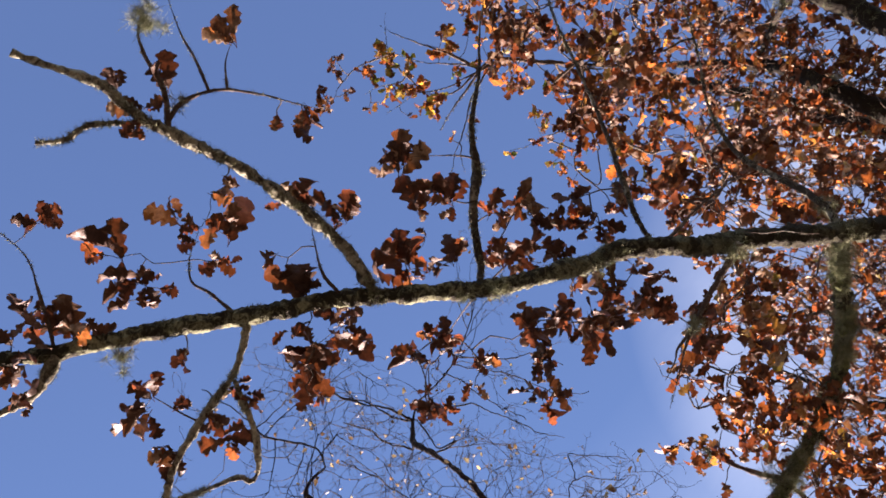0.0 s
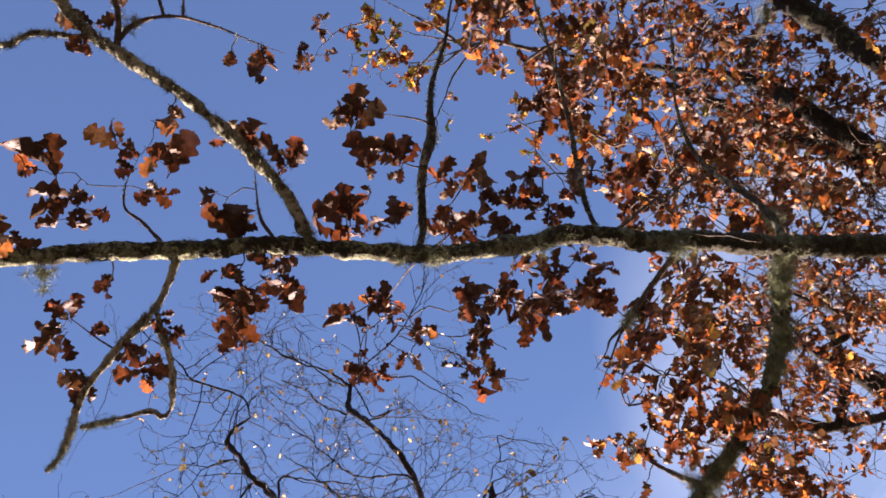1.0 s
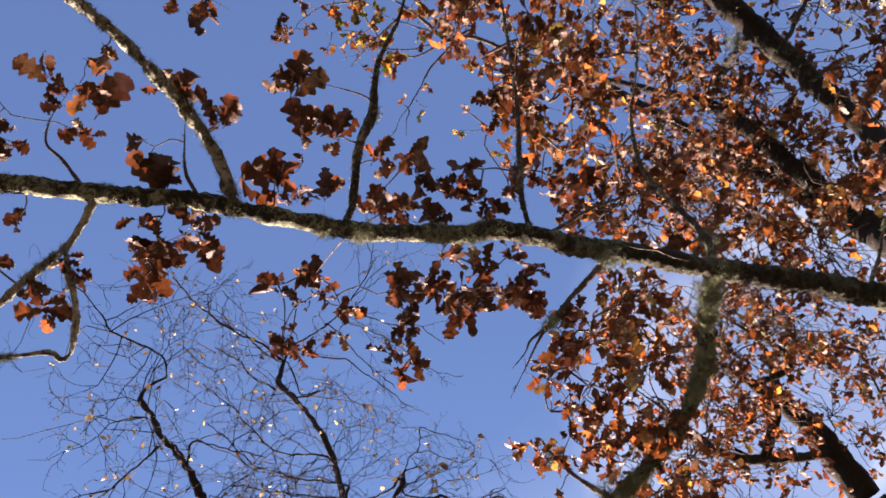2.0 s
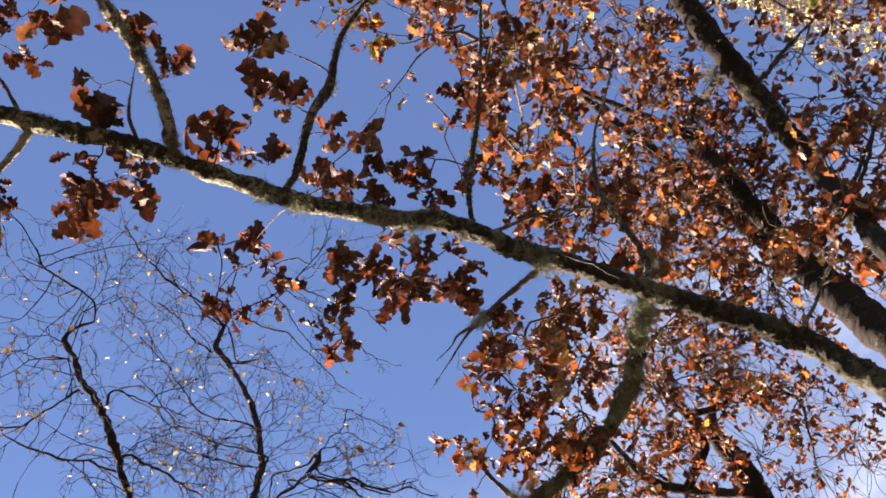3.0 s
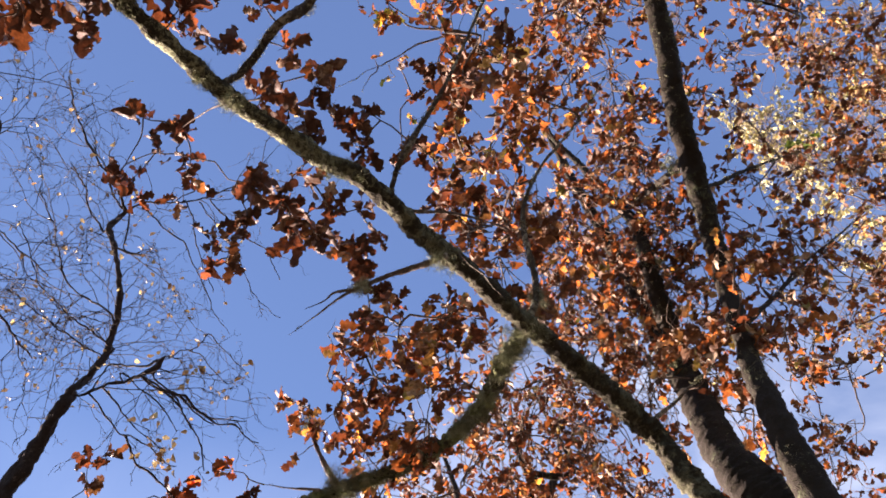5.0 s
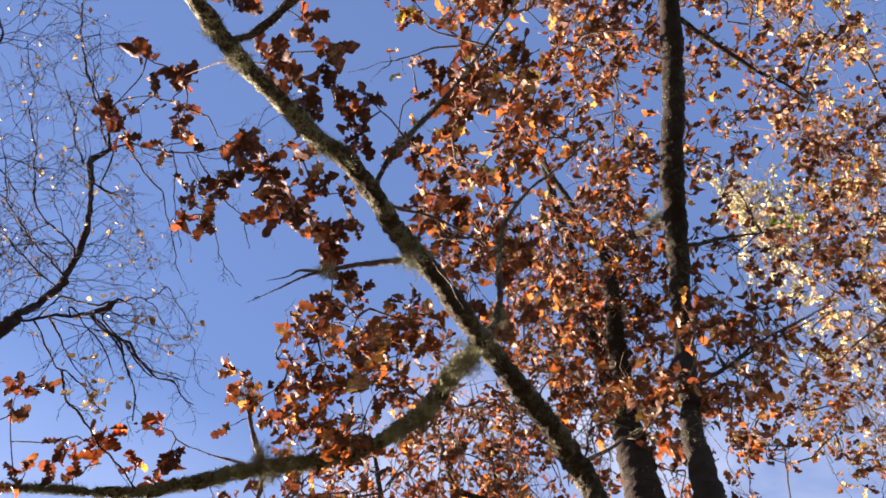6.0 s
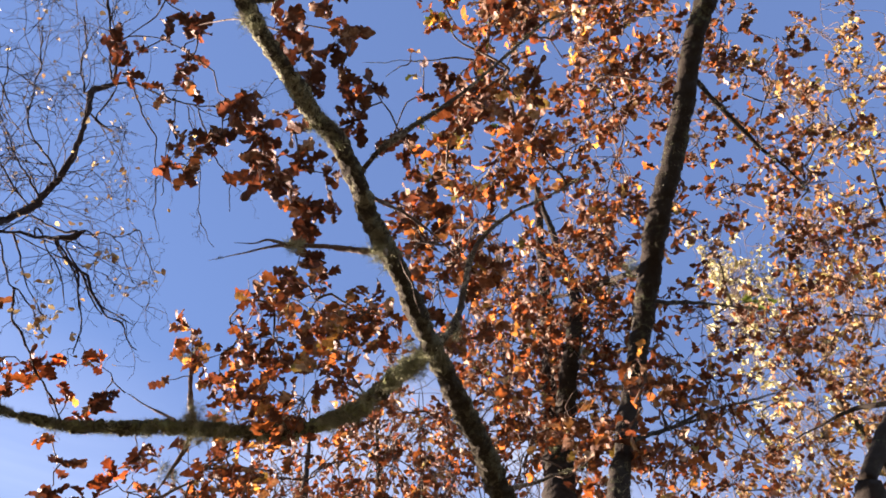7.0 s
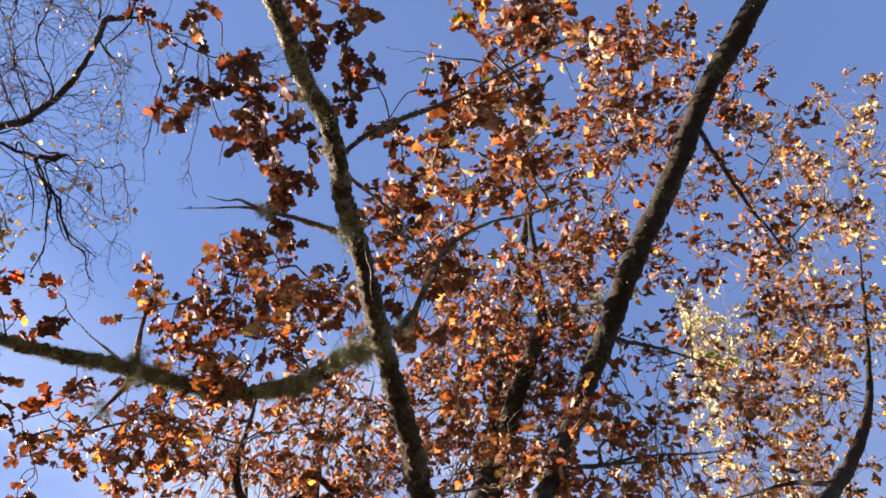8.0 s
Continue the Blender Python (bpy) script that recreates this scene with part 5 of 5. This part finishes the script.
crown((-0.71, 4.55, 6.20, 0.30, 0.90, 124), (-0.66, 3.65, 5.60, 0.17, 0.60, 68), (-0.41, 4.24, 6.20, 0.26, 0.80, 92),
     (-0.43, 4.97, 6.50, 0.28, 0.80, 88), (-1.17, 3.39, 5.20, 0.14, 0.30, 48), (-0.09, 2.39, 4.90, 0.13, 0.40, 88),
     (0.03, 2.69, 5.20, 0.17, 0.60, 128), (0.16, 2.59, 5.40, 0.15, 0.60, 80), (-0.09, 2.82, 5.20, 0.14, 0.50, 80),
     (0.20, 3.11, 5.80, 0.18, 0.80, 100), (0.44, 3.38, 6.40, 0.21, 0.90, 100), (0.05, 3.46, 5.80, 0.21, 0.90, 120))
crown((0.27, 3.82, 6.20, 0.24, 1.00, 116), (0.57, 3.84, 6.40, 0.22, 1.00, 120), (0.42, 3.95, 5.90, 0.25, 1.00, 100),
     (0.07, 4.08, 6.00, 0.23, 1.00, 120), (0.61, 3.85, 5.80, 0.21, 0.90, 80), (0.15, 4.36, 5.80, 0.27, 1.00, 104),
     (0.50, 3.96, 5.40, 0.21, 0.80, 88), (-0.16, 4.33, 6.00, 0.23, 0.90, 80), (0.76, 3.77, 6.20, 0.17, 0.60, 72),
     (0.37, 1.94, 5.20, 0.11, 0.40, 80), (0.45, 2.20, 5.50, 0.13, 0.40, 72), (0.25, 1.90, 5.10, 0.10, 0.40, 52))
crown((0.15, 1.98, 5.00, 0.11, 0.40, 52), (0.35, 1.70, 5.40, 0.13, 0.40, 72), (0.50, 1.69, 5.50, 0.10, 0.40, 48),
     (0.26, 2.42, 5.60, 0.15, 0.50, 72), (0.07, 2.19, 5.00, 0.10, 0.30, 36), (0.54, 2.63, 6.00, 0.17, 0.60, 72),
     (0.89, 2.40, 6.60, 0.18, 0.70, 80), (0.75, 1.87, 6.00, 0.14, 0.50, 56), (1.09, 2.30, 6.80, 0.21, 0.70, 100),
     (1.26, 2.05, 7.00, 0.20, 0.70, 72), (1.09, 2.73, 6.80, 0.19, 0.70, 84), (0.96, 3.01, 6.60, 0.21, 0.80, 120))
crown((0.78, 2.63, 6.30, 0.16, 0.70, 52), (1.34, 2.70, 7.00, 0.18, 0.60, 68), (1.09, 3.20, 6.40, 0.16, 0.70, 80),
     (0.73, 3.40, 6.80, 0.20, 0.90, 80), (1.56, 2.38, 7.40, 0.21, 0.60, 52), (2.00, 2.32, 7.80, 0.19, 0.50, 44),
     (1.82, 2.62, 7.50, 0.17, 0.50, 48), (0.84, 3.36, 6.30, 0.14, 0.60, 52), (1.61, 3.07, 7.00, 0.18, 0.60, 52),
     (1.71, 3.36, 6.80, 0.19, 0.70, 68), (1.36, 3.22, 6.40, 0.14, 0.60, 44), (1.57, 3.57, 6.60, 0.16, 0.50, 44))
crown((1.97, 3.02, 7.00, 0.18, 0.50, 40), (2.30, 3.49, 7.00, 0.23, 0.70, 112), (2.09, 2.73, 7.00, 0.18, 0.50, 44),
     (2.20, 2.50, 7.20, 0.13, 0.40, 20), (1.37, 3.96, 6.30, 0.14, 0.50, 48), (1.64, 4.27, 6.60, 0.19, 0.60, 60),
     (1.02, 3.74, 5.60, 0.15, 0.70, 92), (1.31, 4.13, 6.00, 0.17, 0.70, 60), (1.15, 4.10, 5.60, 0.14, 0.60, 24),
     (1.55, 4.56, 6.20, 0.20, 0.70, 33), (2.01, 4.50, 6.90, 0.20, 0.60, 52), (0.88, 3.72, 5.20, 0.14, 0.60, 60))
crown((1.03, 4.10, 5.20, 0.18, 0.60, 44), (1.58, 4.77, 6.00, 0.20, 0.70, 37), (2.07, 4.65, 6.70, 0.20, 0.60, 52),
     (2.17, 3.69, 6.90, 0.21, 0.60, 80), (2.47, 4.03, 7.00, 0.24, 0.70, 80), (2.27, 4.37, 6.90, 0.21, 0.60, 68),
     (2.43, 4.70, 6.80, 0.21, 0.60, 80), (2.68, 4.52, 7.00, 0.21, 0.60, 52), (2.14, 4.54, 6.80, 0.16, 0.50, 44),
     (2.71, 5.08, 6.80, 0.19, 0.60, 40), (1.74, 4.95, 6.30, 0.19, 0.60, 33), (2.20, 3.20, 7.00, 0.17, 0.50, 40))
crown((2.64, 3.15, 7.20, 0.15, 0.50, 28), (0.07, 4.40, 6.90, 0.25, 0.60, 100), (0.48, 4.35, 7.00, 0.25, 0.60, 100),
     (0.24, 4.90, 6.80, 0.25, 0.60, 100), (0.66, 4.73, 6.80, 0.23, 0.60, 80), (0.60, 4.92, 6.30, 0.21, 0.60, 80),
     (0.09, 5.07, 6.40, 0.22, 0.60, 80), (-0.14, 4.42, 6.60, 0.20, 0.60, 60), (0.42, 3.97, 7.00, 0.22, 0.60, 72),
     (0.77, 4.28, 7.00, 0.20, 0.60, 60), (0.90, 3.69, 7.00, 0.18, 0.60, 60), (-0.50, 5.51, 6.80, 0.22, 0.60, 60))
crown((-0.61, 3.88, 6.40, 0.18, 0.50, 52), (-0.74, 3.14, 5.60, 0.15, 0.40, 48), (1.10, 4.96, 6.20, 0.19, 0.50, 33),
     (1.49, 5.22, 6.60, 0.20, 0.50, 28), (1.11, 5.14, 6.00, 0.21, 0.50, 33), (1.62, 5.57, 6.50, 0.21, 0.50, 26),
     (2.00, 6.08, 6.60, 0.19, 0.50, 40), (1.97, 5.47, 6.90, 0.22, 0.50, 24), (2.25, 5.83, 6.80, 0.20, 0.50, 32),
     (-1.73, 3.44, 4.90, 0.13, 0.25, 36), (-1.84, 3.66, 4.80, 0.16, 0.30, 52), (-1.55, 3.63, 4.90, 0.18, 0.30, 60))
crown((-1.34, 3.84, 5.00, 0.17, 0.40, 72), (-1.14, 3.63, 5.10, 0.16, 0.40, 52), (-1.43, 3.50, 5.00, 0.10, 0.30, 20))
crown((1.09, 5.43, 6.20, 0.16, 0.40, 24), (1.03, 5.77, 6.00, 0.18, 0.40, 52), (0.82, 6.08, 5.80, 0.18, 0.40, 52),
     (1.29, 5.41, 6.40, 0.15, 0.40, 19), (0.84, 5.64, 6.00, 0.12, 0.30, 28), (-0.41, 5.83, 6.60, 0.18, 0.50, 44),
     (-0.25, 6.00, 6.40, 0.16, 0.50, 36), (-0.51, 5.71, 6.80, 0.18, 0.50, 40), (-0.19, 5.97, 6.20, 0.12, 0.40, 24),
     (0.63, 3.44, 4.75, 0.09, 0.20, 34), (0.43, 3.52, 4.70, 0.09, 0.20, 30), (0.37, 3.66, 5.00, 0.10, 0.30, 34),
     (0.20, 3.79, 5.20, 0.12, 0.30, 36), (0.69, 3.69, 4.80, 0.07, 0.15, 18))
crown((0.97, 1.99, 6.90, 0.13, 0.35, 44), (1.18, 2.15, 6.83, 0.13, 0.35, 44), (0.97, 2.31, 6.90, 0.13, 0.35, 40),
     (1.28, 1.97, 6.83, 0.13, 0.35, 36), (1.75, 2.53, 6.90, 0.13, 0.35, 40), (1.19, 2.52, 6.83, 0.13, 0.35, 44),
     (0.82, 2.14, 6.90, 0.13, 0.35, 30), (0.96, 2.65, 6.83, 0.13, 0.35, 36), (1.75, 2.30, 6.90, 0.13, 0.35, 30),
     (1.38, 2.39, 6.83, 0.13, 0.35, 24), (1.66, 2.85, 6.90, 0.13, 0.35, 30), (0.73, 1.90, 6.83, 0.13, 0.35, 24))
crown((0.79, 4.14, 6.30, 0.16, 0.45, 50), (0.85, 3.81, 6.23, 0.16, 0.45, 50), (0.87, 3.58, 6.30, 0.16, 0.45, 44),
     (0.44, 4.39, 6.23, 0.16, 0.45, 50), (0.10, 4.27, 6.30, 0.16, 0.45, 50), (0.27, 3.90, 6.23, 0.16, 0.45, 44),
     (0.73, 3.46, 6.30, 0.16, 0.45, 44), (-0.17, 4.43, 6.23, 0.16, 0.45, 44), (0.80, 3.21, 6.30, 0.16, 0.45, 36),
     (0.04, 4.59, 6.23, 0.16, 0.45, 36))
crown((0.44, 4.07, 5.60, 0.14, 0.40, 32), (0.41, 4.29, 5.53, 0.14, 0.40, 32), (0.41, 4.63, 5.60, 0.14, 0.40, 32),
     (0.96, 4.35, 5.53, 0.14, 0.40, 13), (1.05, 4.12, 5.60, 0.14, 0.40, 20), (0.87, 4.58, 5.53, 0.14, 0.40, 12),
     (1.32, 4.12, 5.60, 0.16, 0.40, 8), (1.31, 4.40, 5.53, 0.16, 0.40, 9), (1.19, 4.91, 5.60, 0.16, 0.40, 11),
     (0.94, 5.39, 5.53, 0.16, 0.40, 20), (0.94, 5.20, 6.00, 0.18, 0.40, 14), (1.30, 5.42, 5.93, 0.18, 0.40, 14),
     (1.65, 5.39, 6.00, 0.18, 0.40, 26), (1.80, 5.72, 5.93, 0.18, 0.40, 26), (0.49, 4.26, 5.10, 0.10, 0.25, 34),
     (0.46, 4.52, 5.03, 0.10, 0.25, 34), (0.43, 4.95, 5.10, 0.10, 0.25, 30), (0.61, 4.12, 5.03, 0.10, 0.25, 30))
crown((0.70, 3.28, 4.75, 0.07, 0.12, 20), (0.61, 3.41, 4.68, 0.07, 0.12, 20), (0.74, 3.10, 4.75, 0.07, 0.12, 16),
     (0.61, 3.56, 4.68, 0.07, 0.12, 18))
crown_b((-0.83, 5.31, 7.20, 0.30, 1.20, 144), (-1.18, 5.57, 6.80, 0.26, 1.00, 144), (-1.39, 5.04, 6.40, 0.26, 1.00, 110),
     (-0.57, 5.97, 7.20, 0.28, 1.00, 120), (-0.65, 6.29, 7.00, 0.28, 1.00, 120), (-0.94, 6.05, 6.60, 0.26, 1.00, 110),
     (-0.82, 6.36, 6.40, 0.28, 1.00, 110), (-0.43, 6.65, 6.50, 0.19, 0.70, 72), (-0.61, 6.86, 6.40, 0.23, 0.70, 72),
     (-0.38, 6.48, 7.00, 0.21, 0.80, 48), (-0.49, 5.87, 7.60, 0.27, 1.00, 82), (-1.60, 4.86, 6.30, 0.22, 0.90, 72))
crown_b((-1.10, 4.86, 6.20, 0.27, 1.00, 96), (-0.88, 4.87, 7.00, 0.24, 1.00, 67), (-0.62, 5.15, 6.60, 0.25, 1.00, 82),
     (-1.42, 4.71, 6.00, 0.22, 0.90, 72))
crown_gold((2.43, 7.01, 7.80, 0.32, 1.00, 106), (2.92, 6.86, 8.00, 0.29, 1.00, 95), (1.93, 6.69, 7.20, 0.27, 0.90, 79),
     (2.46, 6.88, 7.20, 0.27, 0.90, 90), (1.87, 6.49, 7.60, 0.25, 0.90, 53), (2.97, 4.63, 8.20, 0.36, 1.20, 212),
     (3.54, 4.78, 8.60, 0.38, 1.20, 212), (2.84, 5.16, 7.80, 0.33, 1.20, 212), (3.36, 5.34, 8.00, 0.34, 1.20, 212),
     (2.48, 5.49, 7.20, 0.29, 1.00, 170), (3.06, 5.73, 7.60, 0.29, 1.10, 159), (2.43, 5.59, 6.80, 0.26, 1.00, 132))
crown_gold((3.52, 4.11, 9.00, 0.33, 1.20, 132), (3.11, 3.79, 8.80, 0.27, 1.00, 79), (3.70, 3.51, 9.40, 0.26, 1.00, 79),
     (3.41, 3.17, 9.40, 0.23, 0.90, 53), (3.02, 5.58, 6.80, 0.23, 0.90, 95), (3.78, 3.09, 9.60, 0.21, 0.90, 42))
crown_gold((3.55, 4.51, 8.00, 0.20, 0.50, 40), (2.89, 4.61, 7.60, 0.20, 0.50, 44))
crown_pale((2.61, 5.71, 9.60, 0.33, 1.20, 600), (2.66, 6.02, 9.30, 0.34, 1.20, 600), (2.93, 5.74, 9.50, 0.33, 1.20, 300),
     (2.42, 6.20, 8.60, 0.28, 1.20, 250), (2.59, 6.61, 8.00, 0.27, 1.00, 200), (3.55, 6.82, 8.40, 0.33, 1.20, 250),
     (3.54, 5.71, 9.60, 0.36, 1.00, 180))
crown_gold((2.46, 3.08, 8.20, 0.30, 0.80, 36), (2.74, 3.43, 8.13, 0.30, 0.80, 44), (3.15, 3.30, 8.20, 0.30, 0.80, 44),
     (3.35, 3.72, 8.13, 0.30, 0.80, 44), (2.91, 3.89, 8.20, 0.30, 0.80, 36), (3.36, 3.22, 8.13, 0.30, 0.80, 44))
spread(oak, [(1.98, 4.26, 6.88, 0.05, 0.08, 5)], M_GREEN, COARSE, LEAF * 1.25)
# fine twigs of the slender tree, and the few leaves left on them
rng = np.random.default_rng(11)
twigs, bits = Heap(), Heap()


def twiglet(p, d, length, r, depth):
    """A thin zigzag twig with side twigs at narrow angles."""
    n = 7
    d = d / (np.linalg.norm(d) + 1e-9)
    rows, side = [(*p, r)], rng.normal(0, 1, 3)
    for k in range(n):
        d = d + rng.normal(0, 0.34, 3) + np.array((0, 0, -0.1))
        d /= np.linalg.norm(d)
        p = p + d * length / n
        rows.append((*p, max(0.0008, r * (1 - 0.72 * (k + 1) / n))))
        if depth and rng.random() < 0.58:
            side = -side + rng.normal(0, 0.5, 3)
            s = np.cross(d, side)
            twiglet(p, d * 0.8 + 0.75 * s / (np.linalg.norm(s) + 1e-9), length * rng.uniform(0.2, 0.5), r * 0.62, depth - 1)
    twigs.twig(np.array(rows), 3)
    if not depth and rng.random() < 0.15:
        bits.leaf(SMALL[rng.integers(4)], p, leaf_frame(rng.normal(0, 1, 3), rng), rng.uniform(0.018, 0.036))


for j_, S in enumerate(WOOD["birch_tree"][4:], 4):
    drooping = S[-1, 2] < S[0, 2] - 0.04 or j_ >= len(WOOD["birch_tree"]) - 8
    for i in range(max(3, len(S) // 6) if drooping else max(4, len(S) // 4)):
        k = rng.integers(1, len(S) - 1)
        along = S[k + 1, :3] - S[k - 1, :3]
        along /= np.linalg.norm(along) + 1e-9
        if drooping:
            twiglet(S[k, :3], along + rng.normal(0, 0.5, 3), rng.uniform(0.1, 0.26), 0.002, 1)
        else:
            twiglet(S[k, :3], along + rng.normal(0, 0.5, 3), rng.uniform(0.28, 0.75), 0.0031, 2)
LAST_LEAVES = [
    (-1.67, 2.28, 4.88), (-1.62, 2.28, 4.88), (-1.70, 2.38, 4.88), (-1.74, 2.40, 4.88), (-1.67, 2.42, 4.88), (-1.64, 2.45, 4.88), (-1.76, 2.46, 4.88),
    (-1.74, 2.45, 4.88), (-1.73, 2.48, 4.88), (-1.79, 2.48, 4.88), (-1.34, 2.21, 4.88), (-1.35, 2.20, 4.88), (-1.28, 2.15, 4.88), (-1.37, 2.34, 4.88),
    (-1.37, 2.40, 4.88), (-1.16, 2.35, 4.88), (-1.74, 2.24, 4.88), (-1.76, 2.52, 4.88), (-1.75, 2.55, 4.88), (-1.63, 2.55, 4.88), (-1.83, 2.51, 4.88),
    (-1.44, 2.24, 4.88), (-1.41, 2.22, 4.88), (-1.81, 2.38, 4.88), (-1.44, 2.08, 4.88),
]
for p_ in LAST_LEAVES:
    twigs.twig(crook(bent(nearest(birch, np.array(p_)), p_, rng, 0.12, 0.0011, 0.0007), 0.012, 12), 3)
    for k_ in range(2):
        bits.leaf(SMALL[rng.integers(4)], np.array(p_) + rng.normal(0, 0.012, 3), leaf_frame(rng.normal(0, 1, 3), rng), rng.uniform(0.028, 0.05))
twigs.mesh("fine_twig", M_BIRCH, birch)
bits.mesh("last_leaf", M_DRY, birch)
